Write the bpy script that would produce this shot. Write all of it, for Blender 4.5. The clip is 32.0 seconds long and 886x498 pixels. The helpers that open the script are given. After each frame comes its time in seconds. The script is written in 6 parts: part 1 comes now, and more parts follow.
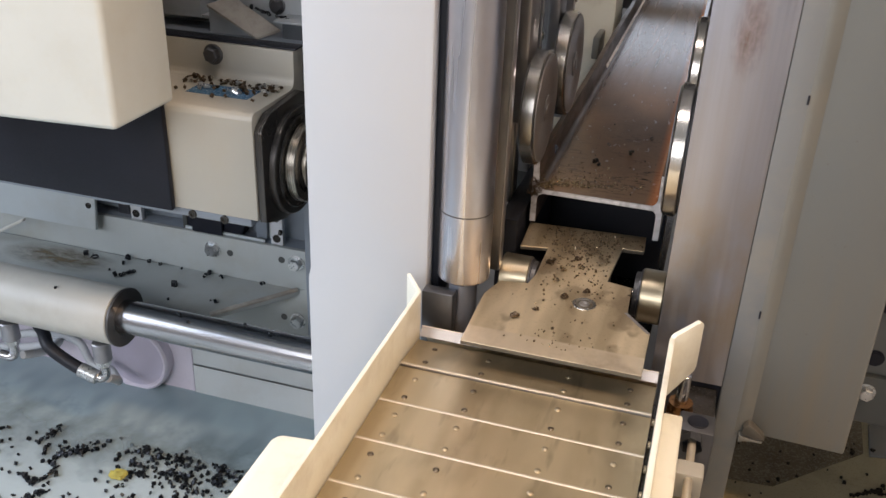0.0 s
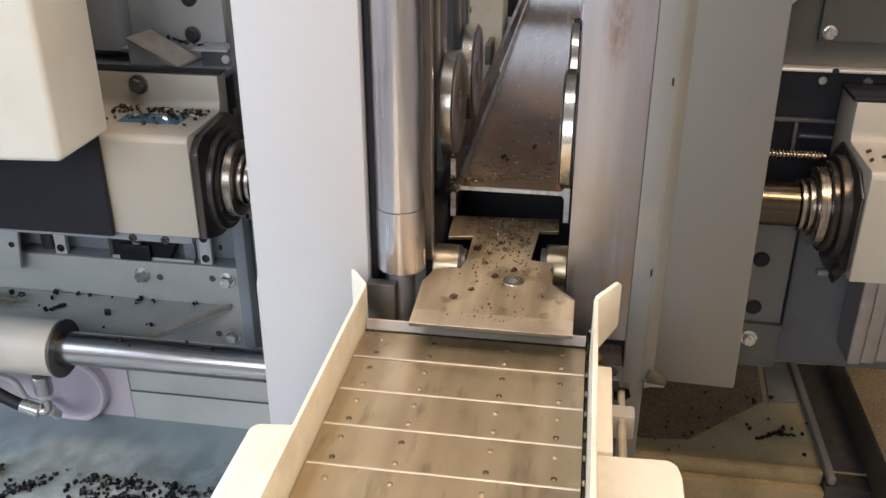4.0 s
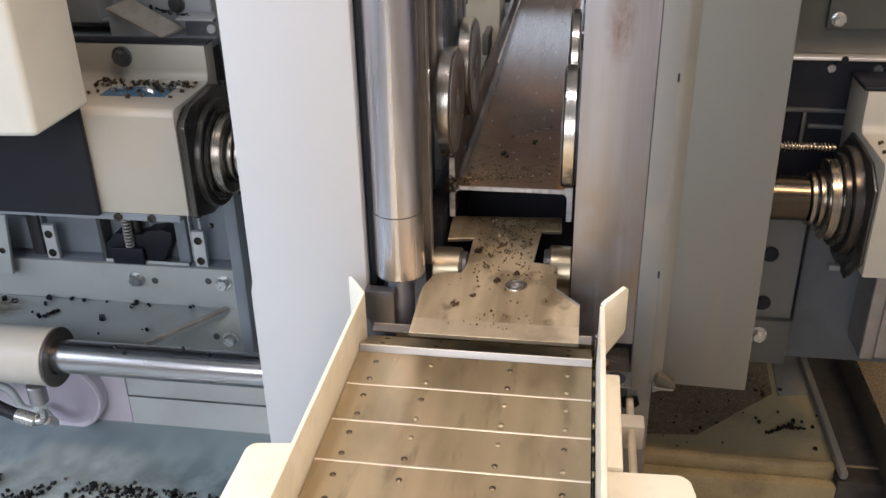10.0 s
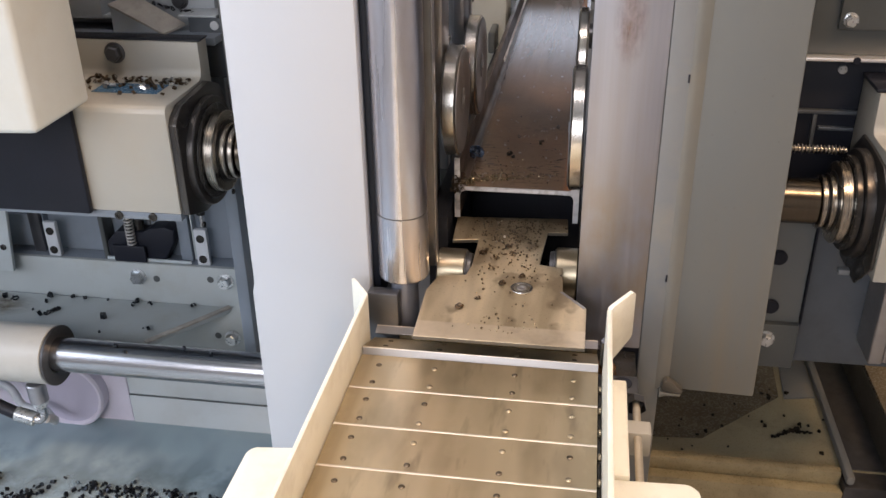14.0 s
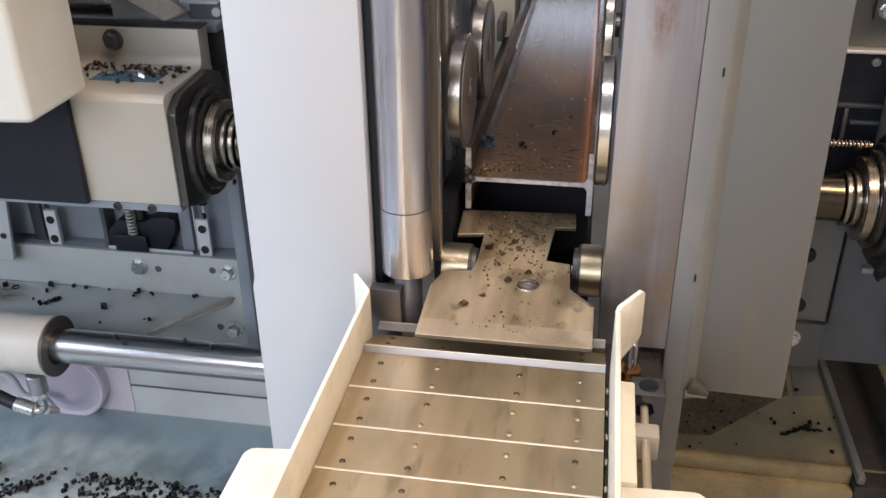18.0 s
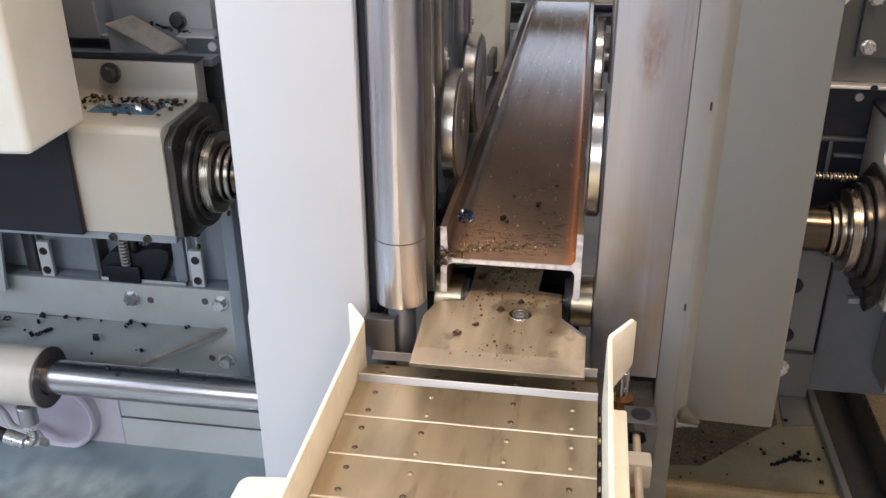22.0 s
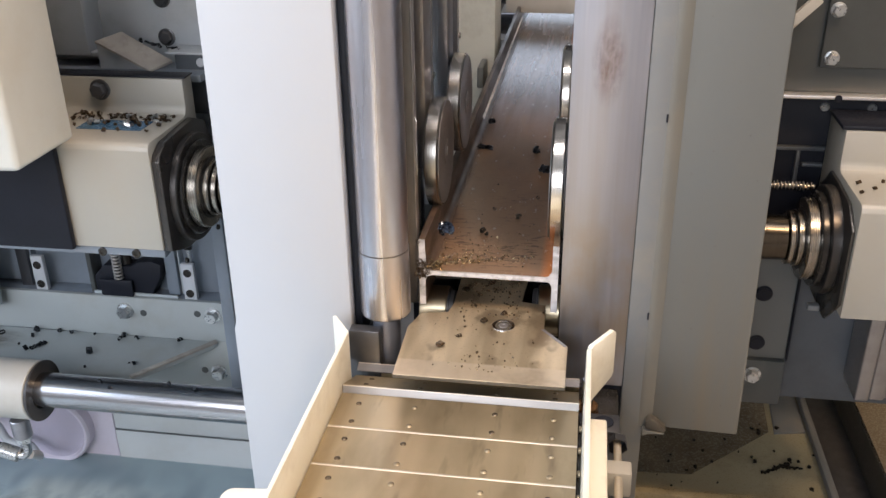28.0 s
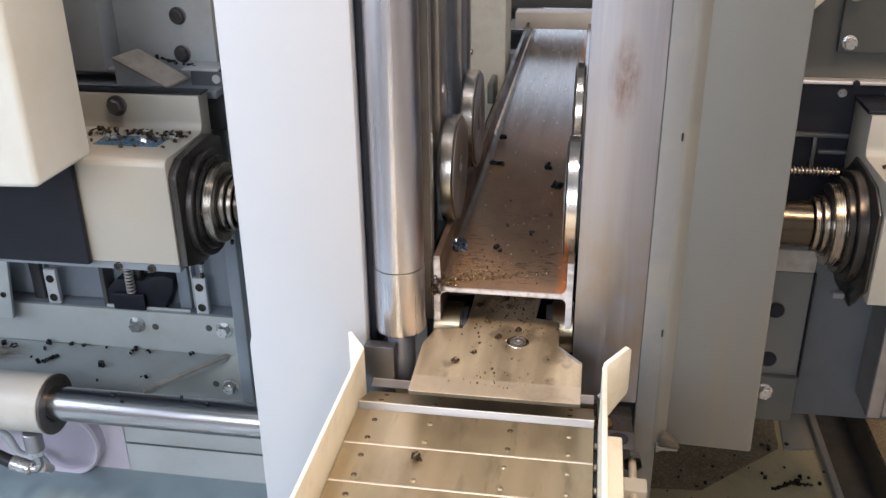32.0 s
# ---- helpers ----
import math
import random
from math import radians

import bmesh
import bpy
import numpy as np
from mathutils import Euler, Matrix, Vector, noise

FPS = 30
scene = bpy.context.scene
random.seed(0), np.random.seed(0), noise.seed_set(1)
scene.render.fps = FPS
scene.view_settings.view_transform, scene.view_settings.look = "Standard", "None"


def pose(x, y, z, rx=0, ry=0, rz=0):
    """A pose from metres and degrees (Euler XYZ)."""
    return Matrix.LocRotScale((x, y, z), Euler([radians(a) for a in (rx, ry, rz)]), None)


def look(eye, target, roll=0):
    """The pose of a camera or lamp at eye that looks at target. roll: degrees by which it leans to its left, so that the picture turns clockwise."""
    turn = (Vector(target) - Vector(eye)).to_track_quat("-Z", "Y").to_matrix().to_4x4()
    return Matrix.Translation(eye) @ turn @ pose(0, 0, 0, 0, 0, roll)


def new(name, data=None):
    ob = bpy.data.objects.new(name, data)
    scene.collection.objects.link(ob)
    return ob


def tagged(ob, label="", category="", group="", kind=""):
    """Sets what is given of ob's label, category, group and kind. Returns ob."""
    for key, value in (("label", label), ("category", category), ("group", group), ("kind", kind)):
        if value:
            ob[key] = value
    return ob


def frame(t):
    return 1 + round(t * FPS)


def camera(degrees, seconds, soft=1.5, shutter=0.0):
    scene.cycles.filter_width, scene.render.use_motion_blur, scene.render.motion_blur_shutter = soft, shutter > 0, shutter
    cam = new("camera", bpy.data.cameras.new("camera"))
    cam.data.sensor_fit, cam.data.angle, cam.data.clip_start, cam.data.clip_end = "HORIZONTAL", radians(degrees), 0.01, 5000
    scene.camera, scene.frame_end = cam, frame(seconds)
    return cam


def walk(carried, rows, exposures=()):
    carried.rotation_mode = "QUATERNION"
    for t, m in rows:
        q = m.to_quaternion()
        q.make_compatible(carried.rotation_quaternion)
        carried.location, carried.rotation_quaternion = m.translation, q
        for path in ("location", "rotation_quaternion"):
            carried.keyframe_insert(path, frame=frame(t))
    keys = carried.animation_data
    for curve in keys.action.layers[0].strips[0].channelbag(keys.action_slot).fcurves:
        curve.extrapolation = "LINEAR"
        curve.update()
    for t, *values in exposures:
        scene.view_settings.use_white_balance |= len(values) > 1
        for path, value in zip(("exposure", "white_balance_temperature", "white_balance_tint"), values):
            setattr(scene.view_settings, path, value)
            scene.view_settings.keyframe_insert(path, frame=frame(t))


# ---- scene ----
cam = camera(52.0, 32.0, shutter=0.4)
PATH = [
    (0, (0.138, -0.952, 1.536), (-0.365, 0.754, 0.62), 2.2),
    (0.5, (0.136, -0.958, 1.537), (-0.368, 0.748, 0.622), 2.0),
    (1, (0.131, -0.96, 1.537), (-0.37, 0.742, 0.614), 1.8),
    (1.5, (0.13, -0.966, 1.54), (-0.376, 0.74, 0.627), 1.7),
    (2, (0.129, -0.971, 1.543), (-0.369, 0.736, 0.628), 1.6),
    (2.5, (0.114, -1.036, 1.553), (-0.26, 0.711, 0.654), 1.9),
    (3, (0.103, -1.085, 1.559), (-0.171, 0.694, 0.686), 1.2),
    (3.5, (0.109, -1.09, 1.558), (-0.171, 0.685, 0.679), 0.2),
    (5.5, (0.104, -1.088, 1.568), (-0.169, 0.687, 0.688), -0.7),
    (6, (0.107, -1.091, 1.571), (-0.167, 0.688, 0.7), -0.9),
    (6.5, (0.107, -1.092, 1.575), (-0.168, 0.688, 0.705), -0.8),
    (7, (0.104, -1.086, 1.569), (-0.178, 0.688, 0.688), -0.7),
    (7.5, (0.104, -1.059, 1.565), (-0.177, 0.7, 0.655), -0.9),
    (8, (0.104, -1.044, 1.565), (-0.189, 0.703, 0.638), -1.0),
    (8.5, (0.106, -1.039, 1.569), (-0.192, 0.708, 0.642), -1.3),
    (9, (0.109, -1.042, 1.574), (-0.185, 0.717, 0.668), -1.3),
    (9.5, (0.106, -1.039, 1.571), (-0.181, 0.719, 0.662), -1.2),
    (10, (0.102, -1.035, 1.568), (-0.181, 0.721, 0.655), -1.2),
    (10.5, (0.102, -1.032, 1.568), (-0.18, 0.722, 0.65), -1.2),
    (11, (0.102, -1.029, 1.568), (-0.18, 0.724, 0.648), -1.1),
    (11.5, (0.099, -1.026, 1.566), (-0.175, 0.728, 0.646), -0.7),
    (12, (0.098, -1.023, 1.564), (-0.176, 0.728, 0.637), -0.7),
    (12.5, (0.1, -1.018, 1.563), (-0.175, 0.731, 0.632), -0.6),
    (13, (0.097, -1.02, 1.566), (-0.181, 0.73, 0.64), -0.7),
    (13.5, (0.097, -1.02, 1.567), (-0.19, 0.732, 0.645), -0.9),
    (14, (0.097, -1.015, 1.566), (-0.193, 0.737, 0.646), -0.9),
    (14.5, (0.094, -1.016, 1.564), (-0.194, 0.737, 0.644), -0.7),
    (16.5, (0.096, -1.01, 1.565), (-0.206, 0.739, 0.643), -0.9),
    (17, (0.102, -0.997, 1.564), (-0.208, 0.746, 0.633), -1.2),
    (17.5, (0.101, -0.984, 1.561), (-0.211, 0.753, 0.62), -1.0),
    (18, (0.096, -0.979, 1.562), (-0.209, 0.757, 0.615), -0.7),
    (18.5, (0.087, -0.984, 1.561), (-0.213, 0.759, 0.626), -0.4),
    (19, (0.084, -0.984, 1.561), (-0.215, 0.763, 0.635), -0.4),
    (19.5, (0.079, -0.986, 1.559), (-0.211, 0.767, 0.642), -0.3),
    (20, (0.08, -0.987, 1.561), (-0.209, 0.769, 0.65), -0.2),
    (20.5, (0.087, -0.99, 1.565), (-0.204, 0.77, 0.661), -0.4),
    (21, (0.087, -0.99, 1.564), (-0.201, 0.772, 0.663), -0.3),
    (21.5, (0.088, -0.993, 1.566), (-0.195, 0.776, 0.678), -0.3),
    (22, (0.091, -0.997, 1.566), (-0.193, 0.776, 0.684), -0.3),
    (22.5, (0.096, -1.001, 1.57), (-0.189, 0.774, 0.692), -0.3),
    (23, (0.098, -0.996, 1.57), (-0.187, 0.778, 0.692), -0.6),
    (23.5, (0.104, -1.003, 1.576), (-0.179, 0.771, 0.697), -0.6),
    (24, (0.105, -1.002, 1.575), (-0.179, 0.774, 0.701), -0.7),
    (24.5, (0.107, -1.005, 1.576), (-0.179, 0.774, 0.708), -0.6),
    (25, (0.11, -1.008, 1.579), (-0.179, 0.774, 0.719), -0.7),
    (25.5, (0.114, -1.007, 1.578), (-0.177, 0.775, 0.718), -0.9),
    (27.5, (0.118, -1.006, 1.578), (-0.173, 0.776, 0.718), -0.8),
    (28, (0.121, -1.005, 1.577), (-0.17, 0.776, 0.713), -0.8),
    (28.5, (0.119, -1.009, 1.579), (-0.168, 0.773, 0.716), -0.7),
    (29, (0.115, -1.008, 1.577), (-0.173, 0.779, 0.726), -0.6),
    (29.5, (0.113, -1.011, 1.58), (-0.179, 0.781, 0.74), -0.6),
    (30, (0.114, -1.01, 1.579), (-0.187, 0.782, 0.743), -0.8),
    (30.5, (0.11, -1.015, 1.58), (-0.189, 0.776, 0.74), -0.5),
    (31, (0.108, -1.015, 1.581), (-0.188, 0.775, 0.739), -0.4),
    (31.5, (0.109, -1.012, 1.582), (-0.19, 0.777, 0.739), -0.6),
    (32, (0.105, -1.012, 1.586), (-0.195, 0.779, 0.747), -0.7),
]
TINTS = [(0, -0.03, 7230, 20), (3.5, -0.02, 7380, 20), (6, -0.03, 7150, 20), (9, 0.0, 7080, 20), (11, -0.03, 7220, 21), (13, 0.05, 7130, 22), (19, 0.07, 6960, 21), (25, 0.15, 6980, 20), (32, 0.18, 6830, 19)]
walk(cam, [(t, look(eye, target, roll)) for t, eye, target, roll in PATH], TINTS)

# ---- world, lamps, exposure ----
world = bpy.data.worlds.new("world")
scene.world = world
world.use_nodes = True
wn = world.node_tree
sky = wn.nodes.new("ShaderNodeTexSky")
sky.sky_type, sky.sun_disc = "NISHITA", False
sky.sun_elevation, sky.sun_rotation = radians(40), radians(250)
wn.links.new(sky.outputs[0], wn.nodes["Background"].inputs[0])
wn.nodes["Background"].inputs[1].default_value = 0.12


def area_lamp(name, at, target, sx, sy, watts, colour):
    data = bpy.data.lights.new(name, "AREA")
    data.shape, data.size, data.size_y, data.energy, data.color = "RECTANGLE", sx, sy, watts, colour
    ob = new(name, data)
    ob.matrix_world = look(at, target)
    return ob


# daylight through the tall shop windows on the left, and the tubes under the hall's ceiling
area_lamp("window_light", (-3.95, -1.6, 2.5), (0.0, 0.2, 0.7), 3.2, 2.2, 118, (0.62, 0.81, 1.0))
# added fill lamp: brightens the low left parts from behind the camera
area_lamp("south_fill_light", (-1.0, -3.95, 2.6), (-0.6, 0.4, 0.5), 2.4, 1.6, 104, (0.80, 0.91, 1.0))
area_lamp("north_window_light", (0.0, 5.95, 1.95), (0.0, 0.0, 1.6), 3.2, 1.2, 20, (0.76, 0.88, 1.0))
area_lamp("ceiling_light_lamp_front", (1.7, -1.3, 4.25), (1.7, -1.3, 0), 1.3, 0.35, 100, (1.0, 0.72, 0.42))
area_lamp("ceiling_light_lamp_left", (-1.6, -0.9, 4.25), (-1.6, -0.9, 0), 1.3, 0.35, 35, (0.84, 0.92, 1.0))
area_lamp("ceiling_light_lamp_middle", (0.3, -0.4, 4.25), (0.3, -0.4, 0), 1.3, 0.35, 30, (0.95, 0.97, 1.0))


# ---- materials ----
def mat(name, colour, rough=0.5, metal=0.0, vary=0.12, scale=18.0, bump=0.08, fine=220.0, stain=None, stain_scale=5.0, stain_amount=0.5, streak=None, spec=0.5, coat=0.0):
    """A procedural surface: two scales of variation, grain relief, and stains where given. streak: the axis, or two axes, along which its grain runs."""
    m = bpy.data.materials.new(name)
    m.use_nodes = True
    nt = m.node_tree
    b = nt.nodes["Principled BSDF"]
    tc = nt.nodes.new("ShaderNodeTexCoord")
    mp = nt.nodes.new("ShaderNodeMapping")
    nt.links.new(tc.outputs["Object"], mp.inputs[0])
    if streak is not None:
        s = [1.0, 1.0, 1.0]
        for k in streak if isinstance(streak, tuple) else (streak,):
            s[k] = 0.03
        mp.inputs["Scale"].default_value = s
    big, small = nt.nodes.new("ShaderNodeTexNoise"), nt.nodes.new("ShaderNodeTexNoise")
    big.inputs["Scale"].default_value, small.inputs["Scale"].default_value = scale, fine
    big.inputs["Detail"].default_value, small.inputs["Detail"].default_value = 4.0, 3.0
    for n in (big, small):
        nt.links.new(mp.outputs[0], n.inputs["Vector"])
    ramp = nt.nodes.new("ShaderNodeMapRange")
    ramp.inputs["From Min"].default_value, ramp.inputs["From Max"].default_value = 0.3, 0.7
    ramp.inputs["To Min"].default_value, ramp.inputs["To Max"].default_value = 1 - vary, 1 + vary
    nt.links.new(big.outputs["Fac"], ramp.inputs["Value"])
    mul = nt.nodes.new("ShaderNodeVectorMath")
    mul.operation = "SCALE"
    mul.inputs[0].default_value = colour
    nt.links.new(ramp.outputs[0], mul.inputs["Scale"])
    out = mul.outputs[0]
    if stain is not None:
        sn = nt.nodes.new("ShaderNodeTexNoise")
        sn.inputs["Scale"].default_value, sn.inputs["Detail"].default_value, sn.inputs["Roughness"].default_value = stain_scale, 6.0, 0.65
        nt.links.new(tc.outputs["Object"], sn.inputs["Vector"])
        sr = nt.nodes.new("ShaderNodeMapRange")
        sr.inputs["From Min"].default_value, sr.inputs["From Max"].default_value = 0.48, 0.72
        sr.inputs["To Min"].default_value, sr.inputs["To Max"].default_value = 0.0, stain_amount
        nt.links.new(sn.outputs["Fac"], sr.inputs["Value"])
        mix = nt.nodes.new("ShaderNodeMix")
        mix.data_type = "RGBA"
        nt.links.new(sr.outputs[0], mix.inputs["Factor"])
        nt.links.new(out, mix.inputs["A"])
        mix.inputs["B"].default_value = (*stain, 1)
        out = mix.outputs["Result"]
    nt.links.new(out, b.inputs["Base Color"])
    rr = nt.nodes.new("ShaderNodeMapRange")
    rr.inputs["From Min"].default_value, rr.inputs["From Max"].default_value = 0.3, 0.7
    rr.inputs["To Min"].default_value, rr.inputs["To Max"].default_value = max(0.02, rough * 0.82), min(1.0, rough * 1.2)
    nt.links.new(small.outputs["Fac"], rr.inputs["Value"])
    nt.links.new(rr.outputs[0], b.inputs["Roughness"])
    b.inputs["Metallic"].default_value = metal
    b.inputs["Specular IOR Level"].default_value = spec
    b.inputs["Coat Weight"].default_value = coat
    if bump:
        bp = nt.nodes.new("ShaderNodeBump")
        bp.inputs["Strength"].default_value, bp.inputs["Distance"].default_value = bump, 0.001
        nt.links.new(small.outputs["Fac"], bp.inputs["Height"])
        nt.links.new(bp.outputs[0], b.inputs["Normal"])
    return m


COLUMN_WHITE = mat("column_white_paint", (0.46, 0.485, 0.515), 0.45, vary=0.02, scale=4, bump=0.05, stain=(0.55, 0.53, 0.48), stain_scale=3, stain_amount=0.12)
LID_FACE = mat("lid_face_paint", (0.50, 0.46, 0.56), 0.45, vary=0.04, scale=8, stain=(0.40, 0.37, 0.40), stain_scale=9, stain_amount=0.4)
OILY_STEEL = mat("oily_dark_steel", (0.085, 0.083, 0.085), 0.4, metal=0.6, vary=0.2, scale=25, stain=(0.05, 0.045, 0.04), stain_scale=14, stain_amount=0.5)
GRAPHITE = mat("dull_dark_steel", (0.12, 0.122, 0.13), 0.36, metal=0.75, vary=0.12, scale=14, stain=(0.07, 0.068, 0.065), stain_scale=10, stain_amount=0.5)
COVER = mat("pale_cover_paint", (0.615, 0.63, 0.59), 0.42, vary=0.03, scale=5, bump=0.05, stain=(0.50, 0.46, 0.36), stain_scale=6, stain_amount=0.3)
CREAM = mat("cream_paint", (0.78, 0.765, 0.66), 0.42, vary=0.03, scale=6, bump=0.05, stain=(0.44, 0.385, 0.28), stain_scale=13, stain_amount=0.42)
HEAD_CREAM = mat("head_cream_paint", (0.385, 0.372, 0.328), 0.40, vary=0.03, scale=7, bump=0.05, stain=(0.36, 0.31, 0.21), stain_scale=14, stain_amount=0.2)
GREY_PAINT = mat("grey_paint", (0.132, 0.140, 0.136), 0.40, vary=0.05, scale=3, bump=0.05, stain=(0.185, 0.172, 0.138), stain_scale=3.5, stain_amount=0.6)
STRIP_GREY = mat("strip_grey_paint", (0.172, 0.180, 0.182), 0.4, vary=0.05, scale=5, stain=(0.30, 0.26, 0.19), stain_scale=8, stain_amount=0.4)
BLUE_GREY = mat("blue_grey_paint", (0.20, 0.235, 0.275), 0.4, vary=0.06, scale=5, stain=(0.12, 0.13, 0.14), stain_scale=7, stain_amount=0.35)
PALE_BLUE = mat("pale_blue_grey_paint", (0.40, 0.455, 0.48), 0.38, vary=0.05, scale=5, stain=(0.33, 0.32, 0.27), stain_scale=6, stain_amount=0.4)
TRAY_BLUE = mat("tray_paint", (0.38, 0.47, 0.51), 0.2, vary=0.06, scale=4, stain=(0.25, 0.30, 0.32), stain_scale=7, stain_amount=0.45)
DARK_BROWN = mat("dark_brown_sheet", (0.17, 0.142, 0.10), 0.26, vary=0.15, scale=5, stain=(0.05, 0.042, 0.03), stain_scale=7, stain_amount=0.6)
TRAY_BEIGE = mat("oily_tray_paint", (0.335, 0.290, 0.185), 0.30, spec=0.5, vary=0.12, scale=4, stain=(0.09, 0.075, 0.045), stain_scale=6, stain_amount=0.6)
LAVENDER = mat("lavender_white_paint", (0.64, 0.595, 0.68), 0.5, vary=0.03, scale=8, stain=(0.42, 0.39, 0.42), stain_scale=8, stain_amount=0.35)
DARK_GREY = mat("dark_grey_paint", (0.068, 0.075, 0.074), 0.38, vary=0.1, scale=6, stain=(0.05, 0.05, 0.05), stain_scale=8, stain_amount=0.5)
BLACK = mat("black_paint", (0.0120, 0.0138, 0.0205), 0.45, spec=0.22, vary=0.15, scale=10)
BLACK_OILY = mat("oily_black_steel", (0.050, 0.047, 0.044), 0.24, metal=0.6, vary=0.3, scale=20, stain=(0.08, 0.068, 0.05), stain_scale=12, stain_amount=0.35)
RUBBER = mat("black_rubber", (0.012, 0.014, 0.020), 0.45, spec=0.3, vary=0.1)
BRUSHED = mat("brushed_steel_vertical", (0.40, 0.42, 0.485), 0.5, metal=1.0, vary=0.10, scale=70, fine=6, bump=0.0, streak=2, stain=(0.37, 0.33, 0.31), stain_scale=6, stain_amount=0.5)
CHROME = mat("satin_chrome", (0.59, 0.59, 0.645), 0.28, metal=1.0, vary=0.025, scale=90, fine=40, bump=0.0, streak=2, stain=(0.50, 0.47, 0.47), stain_scale=9, stain_amount=0.4)
CHROME_X = mat("polished_rod_chrome", (0.50, 0.50, 0.52), 0.24, metal=1.0, vary=0.13, scale=330, fine=90, bump=0.02, streak=0)
FLANGE_STEEL = mat("oily_dark_flange", (0.072, 0.067, 0.064), 0.30, metal=0.7, vary=0.2, scale=120, bump=0.0, streak=(1, 2), stain=(0.10, 0.085, 0.065), stain_scale=14, stain_amount=0.4)
NOSE_STEEL = mat("oily_spindle_ring", (0.36, 0.325, 0.28), 0.26, metal=1.0, vary=0.10, scale=260, fine=500, bump=0.0, streak=(1, 2))
TURNED = mat("turned_steel", (0.60, 0.57, 0.525), 0.25, metal=1.0, vary=0.03, scale=60, fine=30, bump=0.0, streak=(1, 2), stain=(0.36, 0.29, 0.21), stain_scale=16, stain_amount=0.3)
DARK_STEEL = mat("dark_machined_steel", (0.19, 0.19, 0.205), 0.32, metal=0.9, vary=0.12, scale=20, streak=2, stain=(0.08, 0.07, 0.06), stain_scale=9, stain_amount=0.5)
GUIDE_STEEL = mat("guide_bar_steel", (0.36, 0.36, 0.385), 0.38, metal=0.9, vary=0.12, scale=20, streak=2, stain=(0.14, 0.135, 0.13), stain_scale=9, stain_amount=0.4)
# slat lip colours carry the light: duller front, brighter top edge
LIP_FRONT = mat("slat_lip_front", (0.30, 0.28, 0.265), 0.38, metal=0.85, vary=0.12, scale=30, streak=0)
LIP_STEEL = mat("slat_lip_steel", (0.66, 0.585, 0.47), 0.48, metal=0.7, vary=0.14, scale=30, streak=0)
# wheel faces: darker than the tread, with the web's dull reflection put in
FACE_STEEL = mat("wheel_face_steel", (0.38, 0.37, 0.37), 0.38, metal=0.85, vary=0.06, scale=25, bump=0.02, stain=(0.22, 0.185, 0.15), stain_scale=12, stain_amount=0.4)
RIVET = mat("oily_rivet", (0.13, 0.10, 0.068), 0.3, metal=0.8, vary=0.2, scale=80)
RIVET_WORN = mat("worn_rivet", (0.36, 0.295, 0.20), 0.42, metal=0.8, vary=0.15, scale=80)
ROLLER = mat("brassy_roller_steel", (0.38, 0.32, 0.225), 0.34, metal=1.0, vary=0.08, scale=30, bump=0.03, streak=0, stain=(0.22, 0.165, 0.10), stain_scale=25, stain_amount=0.4)
CYLINDER = mat("grey_cream_cylinder_paint", (0.47, 0.465, 0.43), 0.36, vary=0.04, scale=8, stain=(0.30, 0.27, 0.22), stain_scale=9, stain_amount=0.35)
BASE_GREY = mat("grey_base_paint", (0.49, 0.525, 0.53), 0.6, spec=0.3, vary=0.04, scale=5, stain=(0.36, 0.34, 0.29), stain_scale=7, stain_amount=0.3)
OILY_GREY = mat("oily_grey_paint", (0.075, 0.066, 0.052), 0.35, vary=0.15, scale=20)
SLIDE_GREY = mat("slide_grey_paint", (0.44, 0.475, 0.50), 0.36, vary=0.06, scale=5, stain=(0.17, 0.175, 0.17), stain_scale=7, stain_amount=0.4)
WELD = mat("painted_weld", (0.142, 0.142, 0.128), 0.42, vary=0.06, scale=9, stain=(0.19, 0.165, 0.125), stain_scale=5, stain_amount=0.6)
SHELF_GREY = mat("shelf_paint", (0.37, 0.405, 0.405), 0.38, vary=0.05, scale=5, stain=(0.27, 0.24, 0.17), stain_scale=4, stain_amount=0.5)
DARK_BLUE = mat("dark_blue_grey_paint", (0.078, 0.090, 0.103), 0.36, vary=0.1, scale=8, stain=(0.04, 0.038, 0.032), stain_scale=9, stain_amount=0.5)
BRIGHT_EDGE = mat("bright_worn_edge", (0.80, 0.77, 0.74), 0.35, metal=0.75, vary=0.06, scale=30, streak=0)
DUSTY = mat("dusty_sheet", (0.36, 0.33, 0.29), 0.6, vary=0.15, scale=25, stain=(0.2, 0.18, 0.15), stain_scale=30, stain_amount=0.6)
SHAFT = mat("oily_turned_shaft", (0.11, 0.092, 0.072), 0.22, metal=1.0, vary=0.10, scale=200, bump=0.0, streak=(1, 2))
ZINC = mat("zinc_bolt", (0.55, 0.57, 0.58), 0.3, metal=0.9, vary=0.1, scale=60)
CUT_STEEL = mat("sawn_steel", (0.62, 0.62, 0.65), 0.42, metal=0.5, vary=0.2, scale=90, streak=0, stain=(0.16, 0.15, 0.145), stain_scale=55, stain_amount=0.75)
ROOT_GLINT = mat("root_glint_steel", (0.92, 0.91, 0.90), 0.3, vary=0.08, scale=60)
CHIP = mat("steel_chip_dark", (0.016, 0.019, 0.024), 0.3, metal=0.7, vary=0.4, scale=60)
CHIP_OILY = mat("oil_soaked_chip", (0.018, 0.014, 0.010), 0.5, spec=0.12, vary=0.4, scale=60)
CHIP_BROWN = mat("steel_chip_brown", (0.075, 0.05, 0.03), 0.35, metal=0.7, vary=0.4, scale=60)
CRUMB_OIL = mat("oily_crumb", (0.12, 0.085, 0.05), 0.35, metal=0.6, vary=0.4, scale=60)
